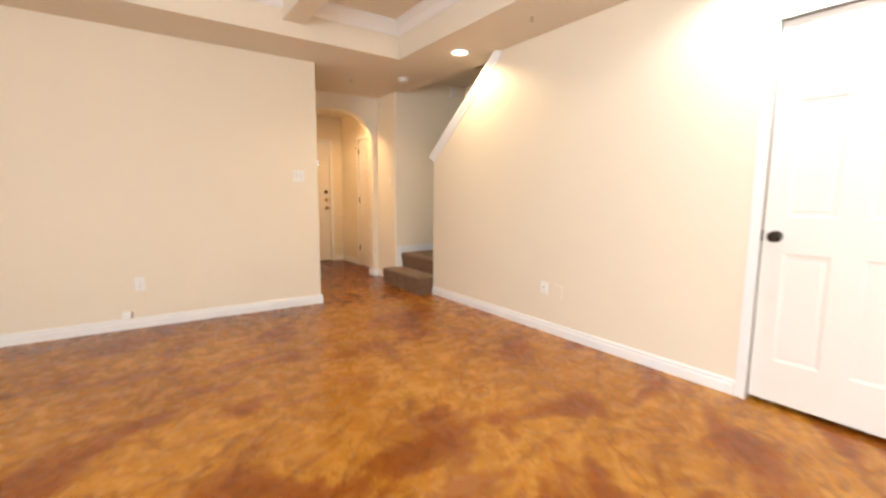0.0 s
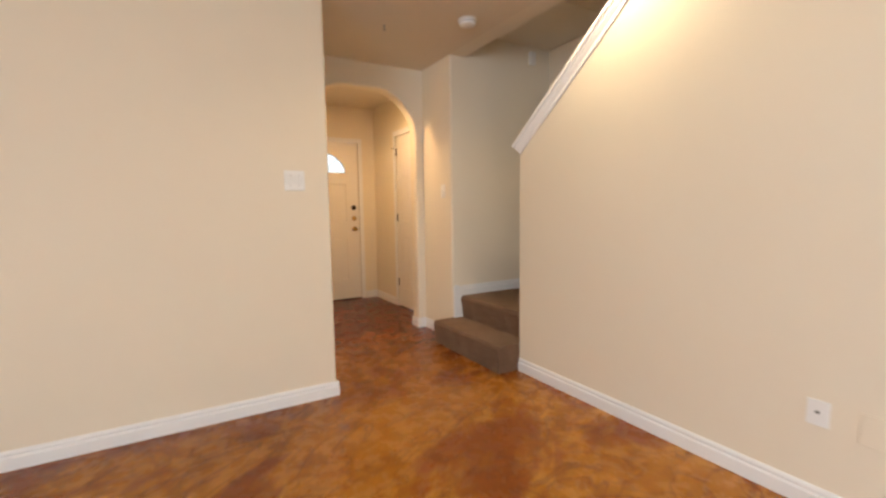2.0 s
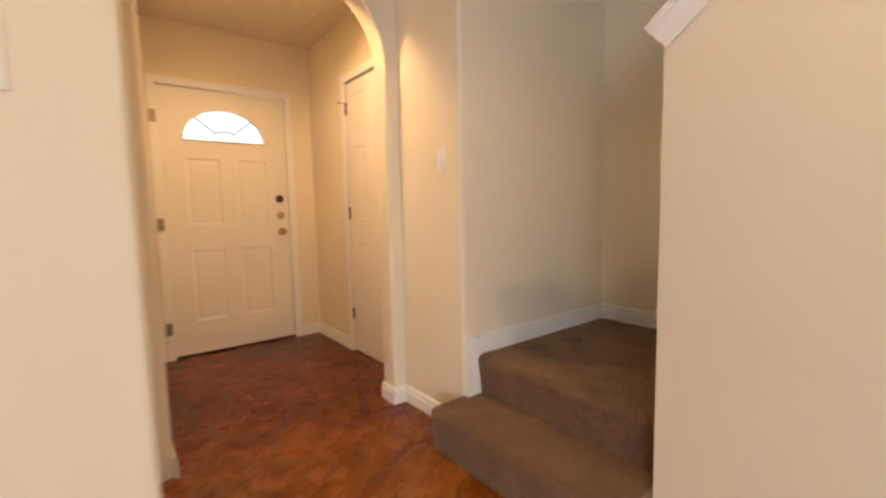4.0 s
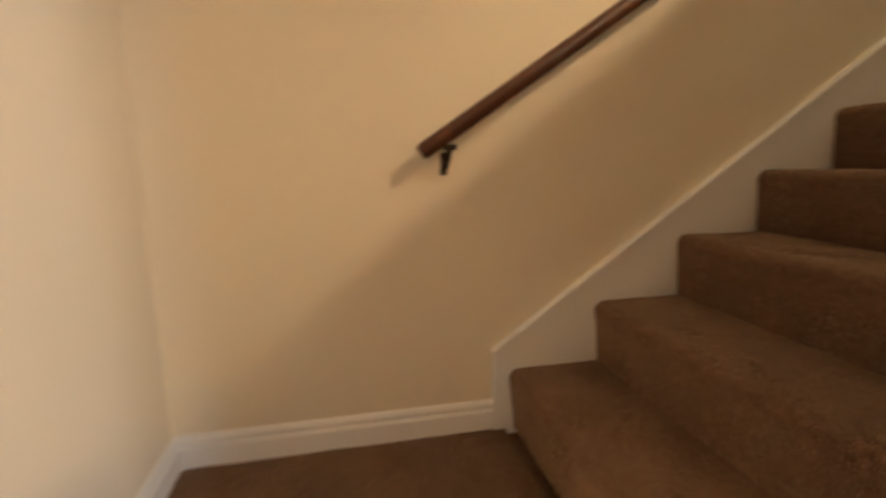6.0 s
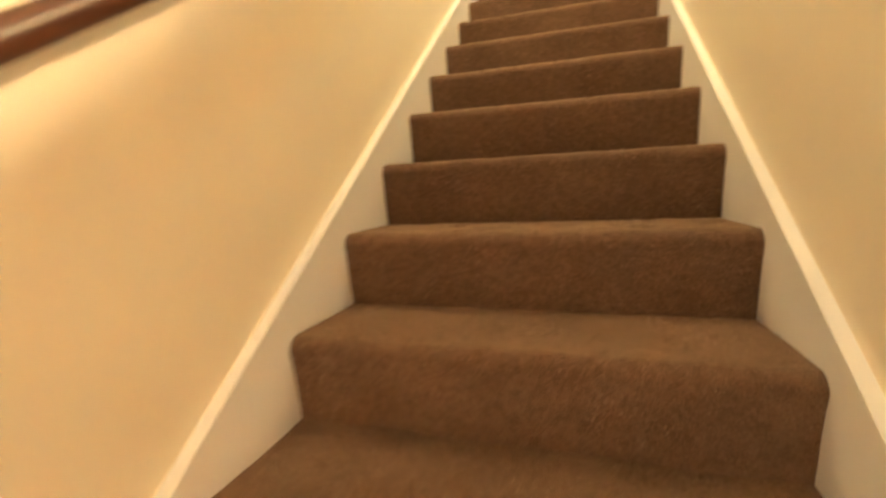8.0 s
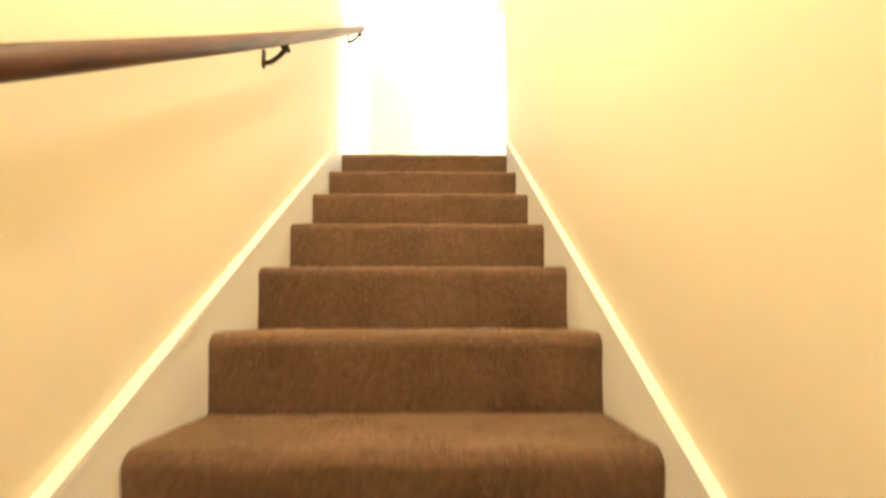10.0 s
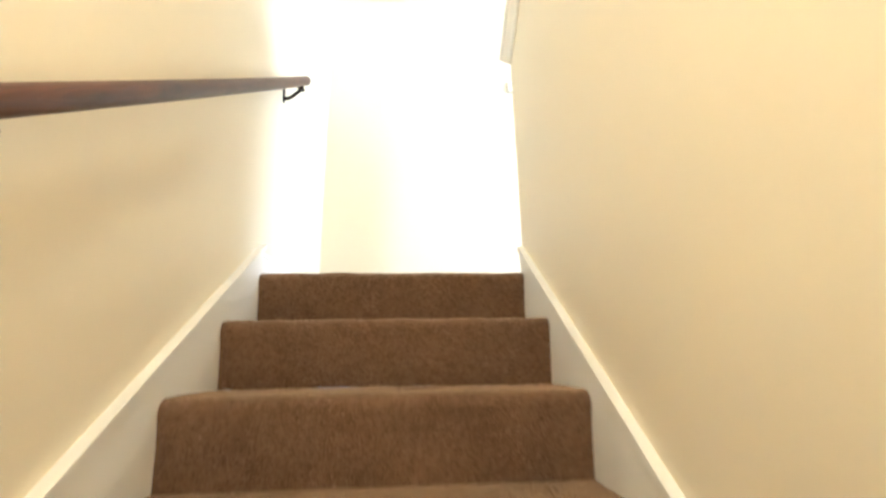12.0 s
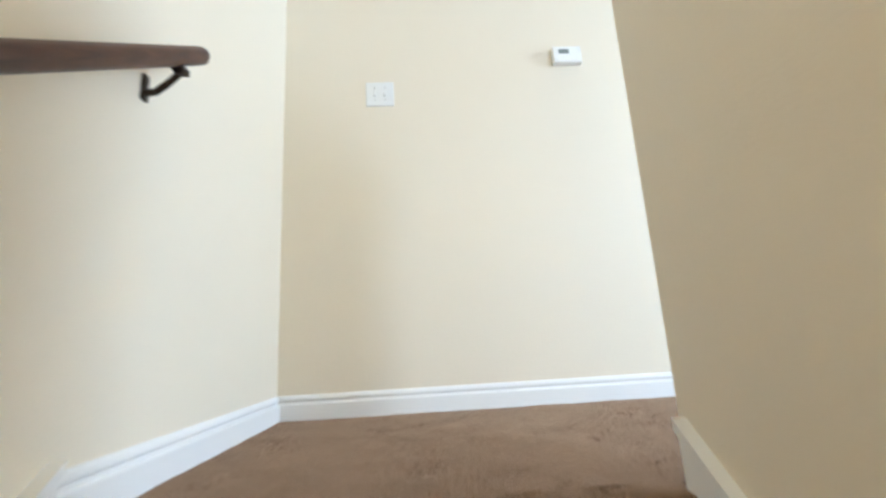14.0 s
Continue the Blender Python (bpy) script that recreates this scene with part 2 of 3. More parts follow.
def thing(name, bm, material, label, category="", kind="", group="", smooth=False):
    ob = new(name, mesh_of(name, bm, material, smooth) if bm else None)
    return tagged(ob, label, category, group, kind)


def structure(name, bm, material, label, smooth=False):
    return thing(name, bm, material, label, "", "structure", "", smooth)


def upright(x, y, tol=0.004):
    return lambda e: all(abs(v.co.x - x) < tol and abs(v.co.y - y) < tol for v in e.verts)


# ---- plan, in metres ----
R, G = 0.194, 0.268            # rise and going of the stairs
Y1 = -0.007                    # nosing of the first step above the landing
LAND = 2 * R
TOP = 16 * R
H, UP = 2.483, 5.54            # ceilings of the two storeys
XE, XW = 1.146, 0.150          # faces of the stairwell's walls
YB = 0.915                     # back wall of the landing
YU, YW2 = -4.559, -3.556       # far wall upstairs, end of the stairwell's wall upstairs
XL, YL = -1.253, 0.289         # corner of the living room's wall
YA = 1.434                     # arch
YD = 3.150                     # wall of the front door
XH = 0.175                     # closet wall in the entry
ROOM_W, ROOM_S = -5.6, -6.2
K1, K1S = 1.598, -1.085
K2, K2S = 4.098, 0.76
CD0, CD1 = -3.262, -4.032      # closet door under the stairs

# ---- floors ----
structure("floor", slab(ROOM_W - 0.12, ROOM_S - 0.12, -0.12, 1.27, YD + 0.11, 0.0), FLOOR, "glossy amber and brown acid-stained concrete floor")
structure("backdrop", slab(-4.0, YD + 2.60, -0.13, 3.0, YD + 2.64, 3.4), glow("bright_daylight", (1.0, 0.99, 0.97), 2.2), "bright daylight beyond the front door")
structure("ground", slab(-300, -300, -0.30, 300, 300, -0.13), STONE, "pale concrete ground outside the house")


def carpet_skin(outline, axis, low, high, cuts, seed, lump=0.0045):
    """A carpeted solid with a slightly lumpy pile."""
    bm = prism(bmesh.new(), outline, axis, low, high, cuts)
    for v in bm.verts:
        inner = low + 0.004 < (v.co.x if axis == "x" else v.co.y) < high - 0.004
        d = noise.noise_vector(v.co * 9 + Vector((seed, 0, 0))) * lump + noise.noise_vector(v.co * 34) * lump * 0.5
        if axis == "x":
            d.x = 0
        else:
            d.y = 0
        v.co += d if inner else d * 0.4
    return bm


def round_nose(front, back, z, drop, r=0.030, over=0.020, steps=7):
    """Outline of a carpeted step that climbs towards smaller values: nosing at front, tread to back, riser down by drop."""
    pts = [(back, z)]
    n = max(2, int((front - back) / 0.045))
    pts += [(back + (front - r - back) * i / n, z) for i in range(1, n)]
    for i in range(steps + 1):
        a = math.pi / 2 - math.pi * 0.53 * i / steps
        pts.append((front - r + r * math.cos(a), z - r + r * math.sin(a)))
    top = z - r - 0.004
    for i in range(1, 6):
        pts.append((front - over * (i / 5) ** 0.7, top - (drop - z + top) * i / 5))
    pts.append((back, z - drop))
    return pts


TUFTS = {"stairs": [], "upper": []}


def pile_on(outline, axis, low, high, where, seed, per_m2=17000):
    """Roots, outward ways and heights of carpet tufts on a profile pushed along an axis."""
    rng = np.random.default_rng(seed)
    for (a0, b0), (a1, b1) in zip(outline, outline[1:]):
        length = math.hypot(a1 - a0, b1 - b0)
        count = rng.poisson(length * (high - low) * per_m2)
        if not count:
            continue
        u, c = rng.random(count), rng.uniform(low + 0.004, high - 0.004, count)
        na, nb = -(b1 - b0) / length, (a1 - a0) / length
        if axis == "y":
            na, nb = -na, -nb
        a, h = a0 + (a1 - a0) * u, b0 + (b1 - b0) * u
        one, zero = np.ones(count), np.zeros(count)
        root = np.stack([c, a, h], 1) if axis == "x" else np.stack([a, c, h], 1)
        way = np.stack([zero, one * na, one * nb], 1) if axis == "x" else np.stack([one * na, zero, one * nb], 1)
        TUFTS[where].append((root, way))


def pile_mesh(name, where, seed):
    rng = np.random.default_rng(seed)
    root = np.concatenate([r for r, w in TUFTS[where]])
    way = np.concatenate([w for r, w in TUFTS[where]])
    n = len(root)
    # neighbouring tufts lean together, so that the pile lies in strokes
    lean = np.stack([np.sin(root[:, 0] * 31 + np.sin(root[:, 1] * 23) * 2), np.sin(root[:, 1] * 27 + np.sin(root[:, 0] * 19) * 2), -0.35 + 0 * root[:, 0]], 1)
    tip_way = way + lean * 0.30 + rng.normal(0, 0.28, (n, 3))
    tip_way /= np.linalg.norm(tip_way, axis=1)[:, None]
    side = np.cross(tip_way, rng.normal(0, 1, (n, 3)))
    side /= np.linalg.norm(side, axis=1)[:, None]
    other = np.cross(tip_way, side)
    size = rng.uniform(0.0024, 0.0046, n)[:, None]
    tall = rng.uniform(0.004, 0.0075, n)[:, None]
    foot = root - way * 0.003
    verts = np.stack([foot + side * size, foot - side * size * 0.5 + other * size * 0.87, foot - side * size * 0.5 - other * size * 0.87, foot + tip_way * tall], 1).reshape(-1, 3)
    first = np.arange(n)[:, None] * 4
    faces = np.concatenate([first + np.array([[0, 1, 3]]), first + np.array([[1, 2, 3]]), first + np.array([[2, 0, 3]])], 1).reshape(-1)
    data = bpy.data.meshes.new(name)
    data.vertices.add(n * 4)
    data.vertices.foreach_set("co", verts.astype(np.float32).ravel())
    data.loops.add(n * 9)
    data.loops.foreach_set("vertex_index", faces.astype(np.int32))
    data.polygons.add(n * 3)
    data.polygons.foreach_set("loop_start", np.arange(0, n * 9, 3, dtype=np.int32))
    data.update(calc_edges=True)
    data.materials.append(PILE)
    return data


# ---- staircase ----
stairs = thing("staircase", None, None, "enclosed staircase covered in brown pile carpet", "staircase")
for k in range(1, 14):
    front = Y1 - (k - 1) * G
    out = round_nose(front, front - G - 0.06, LAND + k * R, R)
    part("step", carpet_skin(out, "x", XW + 0.002, XE - 0.002, 26, k), CARPET, stairs, smooth=True)
    pile_on(round_nose(front, front - G - 0.01, LAND + k * R, R)[:-1], "x", XW + 0.017, XE - 0.02, "stairs", k)
front = Y1 - 13 * G
part("step", carpet_skin(round_nose(front, front - 0.10, TOP, R), "x", XW + 0.002, XE - 0.002, 26, 40), CARPET, stairs, smooth=True)
pile_on(round_nose(front, front - 0.09, TOP, R)[:-1], "x", XW + 0.017, XE - 0.02, "stairs", 40)
# landing and first step climb towards +x
LX, SX = 0.078, -0.190
out = [(-a, b) for a, b in round_nose(-LX, -XE + 0.002, LAND, R)]
pile_on(out[:-1], "y", 0.004, YB - 0.016, "stairs", 50)
part("landing", carpet_skin(out, "y", 0.002, YB - 0.002, 24, 50), CARPET, stairs, "landing covered in brown pile carpet", smooth=True)
out = [(-a, b) for a, b in round_nose(-SX, -LX - 0.04, R, R, 0.03, 0.012)]
pile_on(out[:-1], "y", 0.012, YB + 0.010, "stairs", 60)
part("step", carpet_skin(out, "y", 0.012, YB + 0.010, 24, 60), CARPET, stairs, "lowest step, standing out into the hall", smooth=True)
bm = slab(XW + 0.01, Y1 - 0.06, 0.0, XE - 0.01, 0.001, LAND - 0.02)
part("stringer_base", bm, CARPET, stairs)

pile = new("carpet_nap", pile_mesh("carpet_nap", "stairs", 7))
pile.parent = stairs
tagged(pile, "short brown carpet pile", kind="stuff")
SLOPE = R / G
SK_Y = 0.040
SK_EAST, SK_WEST = 0.632, 0.612   # heights of the two skirt boards at the foot


def skirt(x0, x1, z_foot, y_end, z_end):
    pts = [(SK_Y, LAND - 0.02), (SK_Y, z_foot), (y_end, z_end), (y_end, z_end - 0.62), (SK_Y - 0.5, LAND - 0.02)]
    return prism(bmesh.new(), pts, "x", x0, x1)


def skirt_cap(x0, x1, z_foot, y_end, z_end):
    pts = [(SK_Y, z_foot - 0.006), (SK_Y + 0.006, z_foot + 0.010), (y_end, z_end + 0.013), (y_end, z_end - 0.006)]
    return prism(bmesh.new(), pts, "x", x0, x1)


ZE = SK_EAST + SLOPE * (SK_Y + 3.52) - 0.008
b1 = part("skirt_board", skirt(XE - 0.020, XE + 0.001, SK_EAST, -3.52, ZE), TRIM, stairs, "white painted skirt board")
part("cap_strip", skirt_cap(XE - 0.027, XE + 0.001, SK_EAST, -3.52, ZE), TRIM, b1)
ZW = SK_WEST + SLOPE * (SK_Y - YW2 - 0.02)
b2 = part("skirt_board", skirt(XW - 0.001, XW + 0.017, SK_WEST, YW2 + 0.02, ZW), TRIM, stairs, "white painted skirt board")
part("cap_strip", skirt_cap(XW - 0.001, XW + 0.024, SK_WEST, YW2 + 0.02, ZW), TRIM, b2)
pts = [(0.012, R - 0.01), (0.012, 0.470), (0.03, 0.488), (0.07, 0.480), (0.095, 0.462), (0.105, R - 0.01)]
part("skirt_board", prism(bmesh.new(), pts, "y", YB - 0.018, YB + 0.001), TRIM, stairs, "white skirt board beside the lowest step")

# ---- walls ----
K2Y = YW2 + (UP - K2) / K2S
outline = [(0, 0), (0, K1), (K1S, H), (YB + 0.10, H), (YB + 0.10, UP), (K2Y, UP), (YW2, K2), (YW2, TOP - 0.3), (ROOM_S, TOP - 0.3), (ROOM_S, 0),
           (CD1, 0), (CD1, 2.092), (CD0, 2.092), (CD0, 0)]
structure("wall_stair", prism(bmesh.new(), outline, "x", 0.0, XW), WALL, "cream wall beside the stairs with a sloping top edge")
structure("wall_east", slab(XE, YU - 0.12, -0.1, XE + 0.12, YB + 0.12, UP), WALL, "cream outer wall of the stairwell")


def wall_chase():
    bm = bmesh.new()
    pts = [(0.003, YB), (XE, YB), (XE, YA + 0.13), (XH, YA + 0.13), (0.003, YA + 0.13)]
    return prism(bm, pts, "z", 0, UP, 1, upright(0.003, YB), 0.022)


structure("wall_landing", wall_chase(), WALL, "cream wall behind the landing with a rounded corner", True)
JX, JW = -0.074, -1.150
arc = []
for i in range(13):
    a = math.pi / 2 * i / 12
    arc.append((-0.500 + 0.426 * math.cos(a), 1.87 + 0.40 * math.sin(a)))
outline = [(0.003, 0), (0.003, H), (XL, H), (XL, 0), (JW, 0)] + [(JX + JW - x, z) for x, z in arc] + [(x, z) for x, z in arc[::-1]] + [(JX, 0)]
structure("wall_arch", prism(bmesh.new(), outline, "y", YA, YA + 0.13, 1, lambda e: all(JW - 0.01 < v.co.x < JX + 0.01 and abs(v.co.y - e.verts[0].co.y) < 0.001 for v in e.verts) and e.verts[0].co.z + e.verts[1].co.z > 0.01, 0.018),
          WALL, "cream wall with a rounded archway into the entry", True)
structure("wall_living_north", prism(bmesh.new(), [(ROOM_W, YL), (XL, YL), (XL, YA), (XL - 0.12, YA), (XL - 0.12, YL + 0.12), (ROOM_W, YL + 0.12)], "z", 0, H, 1, upright(XL, YL), 0.015),
          WALL, "cream living room wall that ends at the hall", True)
structure("wall_entry_west", slab(-1.33, YA + 0.13, 0, -1.212, YD, H), WALL, "cream side wall of the entry")
outline = [(YA + 0.13, 0), (YA + 0.13, H), (YD, H), (YD, 0), (2.452, 0), (2.452, 2.045), (1.722, 2.045), (1.722, 0)]
structure("wall_entry_east", prism(bmesh.new(), outline, "x", XH, XH + 0.11), WALL, "cream entry wall with a closet door")
FX0, FX1, FH = -0.962, -0.047, 2.040
outline = [(-1.33, 0), (-1.33, H), (XH + 0.11, H), (XH + 0.11, 0), (FX1, 0), (FX1, FH), (FX0, FH), (FX0, 0)]
structure("wall_front", prism(bmesh.new(), outline, "y", YD, YD + 0.11), WALL, "cream wall round the front door")
structure("wall_closet_back", slab(XH + 0.72, YA + 0.13, 0, XH + 0.82, YD + 0.11, H), WALL, "plain back wall of the entry closet")


def windowed(x0, x1, wx0, wx1, wz0, wz1, y0, y1, z0, z1):
    bm = bmesh.new()
    for a in ((x0, z0, wx0, z1), (wx1, z0, x1, z1), (wx0, z0, wx1, wz0), (wx0, wz1, wx1, z1)):
        box(bm, a[0], y0, a[1], a[2], y1, a[3])
    return bm


def windowed_west():
    bm = bmesh.new()
    for a in ((ROOM_S - 0.12, 0, -5.85, H + 0.4), (-3.65, 0, YL + 0.12, H + 0.4), (-5.85, 0, -3.65, 0.4), (-5.85, 2.4, -3.65, H + 0.4)):
        box(bm, ROOM_W - 0.12, a[0], a[1], ROOM_W, a[2], a[3])
    return bm


structure("wall_west", windowed_west(), WALL, "cream living room wall with a wide window")
structure("wall_south", windowed(ROOM_W, XE, -4.5, -1.3, 0.35, 2.35, ROOM_S - 0.12, ROOM_S, 0, H + 0.4), WALL, "cream living room wall with a wide window")
structure("wall_upper_south", slab(-3.72, YU - 0.12, TOP - 0.3, XE, YU, UP), WALL, "cream wall at the head of the stairs")
bm = bmesh.new()
for a in ((YU, TOP - 0.3, -4.40, UP), (-3.00, TOP - 0.3, 0.18, UP), (-4.40, TOP - 0.3, -3.00, 3.55), (-4.40, 5.15, -3.00, UP)):
    box(bm, -3.72, a[0], a[1], -3.60, a[2], a[3])
structure("wall_upper_west", bm, WALL, "cream wall upstairs with a window")
structure("wall_upper_north", windowed(-3.72, 0.0, -3.17, -2.33, 3.55, 5.15, 0.18, 0.30, TOP - 0.3, UP), WALL, "cream wall upstairs with a window")


def window(name, wx0, wx1, wz0, wz1, y):
    w = structure(name, None, None, "white framed window")
    for n, b in (("window_frame", (wx0, y - 0.03, wz0, wx0 + 0.05, y + 0.03, wz1)), ("window_frame", (wx1 - 0.05, y - 0.03, wz0, wx1, y + 0.03, wz1)),
                 ("window_frame", (wx0 + 0.05, y - 0.03, wz1 - 0.05, wx1 - 0.05, y + 0.03, wz1)), ("window_frame", (wx0 + 0.05, y - 0.03, wz0, wx1 - 0.05, y + 0.03, wz0 + 0.05))):
        part(n, slab(*b, bevel=0.004), TRIM, w)
    pane = part("pane", slab(wx0 + 0.05, y - 0.004, wz0 + 0.05, wx1 - 0.05, y + 0.004, wz1 - 0.05), GLASS, w)
    pane.visible_shadow = False
    return w


window("window_1", -4.5, -1.3, 0.35, 2.35, ROOM_S - 0.07)
w3 = window("window_3", -1.1, 1.1, 0.4, 2.4, 0)
w3.matrix_world = pose(ROOM_W - 0.06, -4.75, 0, 0, 0, 90)
window("window_2", -3.17, -2.33, 3.55, 5.15, 0.25)
w4 = window("window_4", -0.70, 0.70, 3.55, 5.15, 0)
w4.matrix_world = pose(-3.66, -3.70, 0, 0, 0, 90)

# ---- ceilings ----
TX0, TX1, TY0, TY1, TZ = -4.95, -0.618, -5.55, -0.313, 2.80
bm = bmesh.new()
box(bm, ROOM_W, TY1, H, 0, YL, TZ + 0.02)
box(bm, ROOM_W, ROOM_S, H, 0, TY0, TZ + 0.02)
box(bm, TX1, TY0, H, 0, TY1, TZ + 0.02)
box(bm, ROOM_W, TY0, H, TX0, TY1, TZ + 0.02)
box(bm, TX0, TY0, TZ, TX1, TY1, TZ + 0.02)
structure("ceiling", bm, CEIL, "cream tray ceiling of the living room")
structure("ceiling_hall", slab(XL - 0.12, YL, H, 0.0, YD + 0.11, H + 0.2), CEIL, "cream ceiling of the hall and entry")
structure("ceiling_closet", slab(0.003, YA + 0.13, H, XH + 0.82, YD + 0.11, H + 0.2), CEIL, "cream ceiling")
outline = [(YB, 2.70), (0.10, 2.70), (-3.30, UP - 0.02), (YU, UP - 0.02), (YU, UP + 0.1), (YB, UP + 0.1)]
structure("ceiling_stairwell", prism(bmesh.new(), outline, "x", XW, XE), CEIL, "cream ceiling that slopes up over the stairs")
structure("ceiling_upstairs", slab(-3.72, YU - 0.12, UP, XW, 0.30, UP + 0.1), CEIL, "cream ceiling upstairs")
structure("floor_upstairs", slab(-3.6, YU, TOP - 0.3, 0.0, 0.18, TOP - 0.012), CARPET, "carpeted floor upstairs")


def upper_carpet():
    bm = bmesh.new()
    nx, ny = 70, 30
    x0, x1, y0, y1 = -1.6, XE - 0.001, YU + 0.001, Y1 - 13 * G - 0.09
    rows = [[bm.verts.new((x0 + (x1 - x0) * i / nx, y0 + (y1 - y0) * j / ny, TOP)) for i in range(nx + 1)] for j in range(ny + 1)]
    for j in range(ny):
        for i in range(nx):
            bm.faces.new((rows[j][i], rows[j][i + 1], rows[j + 1][i + 1], rows[j + 1][i]))
    for v in bm.verts:
        v.co.z += noise.noise(v.co * 14) * 0.004
    ret = bmesh.ops.extrude_face_region(bm, geom=bm.faces[:])
    for v in ret["geom"]:
        if isinstance(v, bmesh.types.BMVert):
            v.co.z = TOP - 0.02
    bmesh.ops.recalc_face_normals(bm, faces=bm.faces[:])
    return bm


landing = structure("floor_landing_upstairs", upper_carpet(), CARPET, "light brown pile carpet at the head of the stairs", True)
pile_on([(YU + 0.016, TOP), (Y1 - 13 * G - 0.09, TOP)], "x", -0.7, XE - 0.016, "upper", 70, 5000)
pile = new("carpet_nap", pile_mesh("carpet_nap", "upper", 8))
pile.parent = landing
tagged(pile, "short brown carpet pile", kind="stuff")

# white crown round the tray and a beam across it
crown = structure("trim_crown", None, None, "white crown moulding inside the tray ceiling")
prof = [(0.0, 2.690), (0.012, 2.690), (0.030, 2.705), (0.060, 2.745), (0.095, 2.775), (0.105, 2.785), (0.105, TZ), (0.0, TZ)]
part("moulding", prism(bmesh.new(), [(TY1 - a, z) for a, z in prof], "x", TX0, TX1), TRIM, crown)
part("moulding", prism(bmesh.new(), [(TY0 + a, z) for a, z in prof], "x", TX0, TX1), TRIM, crown)
part("moulding", prism(bmesh.new(), [(TX1 - a, z) for a, z in prof], "y", TY0, TY1), TRIM, crown)
part("moulding", prism(bmesh.new(), [(TX0 + a, z) for a, z in prof], "y", TY0, TY1), TRIM, crown)
structure("trim_beam", slab(-1.735, TY0, 2.600, -1.548, TY1, TZ, bevel=0.006), CEIL, "boxed beam across the tray ceiling")

# ---- trim ----
BASE = [(0, 0), (0.015, 0), (0.015, 0.057), (0.013, 0.061), (0.007, 0.063), (0.006, 0.069), (0.010, 0.072), (0.0115, 0.077), (0.009, 0.085), (0.004, 0.091), (0.0, 0.092)]


def baseboard(a, b, out, z=0.0):
    """A moulded board along the wall from a to b; out is the way into the room."""
    a, b, out = Vector((*a, z)), Vector((*b, z)), Vector((*out, 0))
    bm = bmesh.new()
    rings = [[bm.verts.new(p + out * d + Vector((0, 0, h))) for d, h in BASE] for p in (a, b)]
    faces = [bm.faces.new(rings[0]), bm.faces.new(rings[1])]
    for i in range(len(BASE)):
        j = (i + 1) % len(BASE)
        faces.append(bm.faces.new((rings[0][i], rings[0][j], rings[1][j], rings[1][i])))
    bmesh.ops.recalc_face_normals(bm, faces=faces)
    return structure("baseboard", bm, TRIM, "white moulded baseboard along the foot of the wall")


baseboard((0, 0.0), (0, CD0 + 0.055), (-1, 0))
baseboard((0, CD1 - 0.055), (0, ROOM_S), (-1, 0))
baseboard((ROOM_W, YL), (XL + 0.013, YL), (0, -1))
baseboard((XL, YL - 0.013), (XL, YA), (1, 0))
baseboard((ROOM_W, ROOM_S), (0, ROOM_S), (0, 1))
baseboard((ROOM_W, ROOM_S), (ROOM_W, YL), (1, 0))
baseboard((0.003, YB + 0.02), (0.003, YA), (-1, 0))
baseboard((JX - 0.013, YA), (0.003, YA), (0, -1))
baseboard((JX, YA - 0.013), (JX, YA + 0.13), (-1, 0))
baseboard((JW, YA - 0.013), (JW, YA + 0.13), (1, 0))
baseboard((-1.212, YA + 0.13), (-1.212, YD), (1, 0))
baseboard((XH, YA + 0.13), (XH, 1.722 - 0.055), (-1, 0))
baseboard((XH, 2.452 + 0.055), (XH, YD), (-1, 0))
baseboard((-1.212, YD), (FX0 - 0.058, YD), (0, -1))
baseboard((FX1 + 0.058, YD), (XH, YD), (0, -1))
baseboard((0.10, YB), (XE, YB), (0, -1), LAND)
baseboard((XE, SK_Y), (XE, YB), (-1, 0), LAND)
baseboard((XE, YU + 0.0155), (XE, -3.50), (-1, 0), TOP)
baseboard((-3.6, YU), (XE, YU), (0, 1), TOP)


def cap(y0, z0, y1, z1, name, label):
    """Moulded cap along the sloping top of a wall."""
    c = structure(name, None, None, label)
    d = Vector((0, y1 - y0, z1 - z0))
    n = Vector((0, -d.z, d.y)).normalized()
    if n.z < 0:
        n = -n
    d.normalize()
    s = d * (-0.030)
    for nm, profile in (("cap_board", [(-0.042, 0.002), (-0.042, 0.024), (-0.036, 0.030), (XW + 0.036, 0.030), (XW + 0.042, 0.024), (XW + 0.042, 0.002)]),
                        ("moulding", [(-0.001, 0.002), (-0.032, 0.002), (-0.029, -0.014), (-0.012, -0.036), (-0.010, -0.054), (-0.001, -0.054)]),
                        ("moulding", [(XW + 0.001, 0.002), (XW + 0.032, 0.002), (XW + 0.029, -0.014), (XW + 0.012, -0.036), (XW + 0.010, -0.054), (XW + 0.001, -0.054)])):
        bm = bmesh.new()
        rings = []
        for p in (Vector((0, y0, z0)) + s, Vector((0, y1, z1)) - s * 0.0):
            rings.append([bm.verts.new(p + Vector((a, 0, 0)) + n * h) for a, h in profile])
        faces = [bm.faces.new(rings[0]), bm.faces.new(rings[1])]
        for i in range(len(profile)):
            j = (i + 1) % len(profile)
            faces.append(bm.faces.new((rings[0][i], rings[0][j], rings[1][j], rings[1][i])))
        bmesh.ops.recalc_face_normals(bm, faces=faces)
        part(nm, bm, TRIM, c)
    return c


cap(0.0, K1, K1S, H, "trim_cap", "white moulded cap on the sloping stair wall")
cap(YW2, K2, K2Y, UP, "trim_cap_upstairs", "white moulded cap on the sloping wall upstairs")


# ---- doors ----
def casing(door, pts, axis, a, b):
    part("casing", prism(bmesh.new(), pts, axis, a, b), TRIM, door, "white door casing")


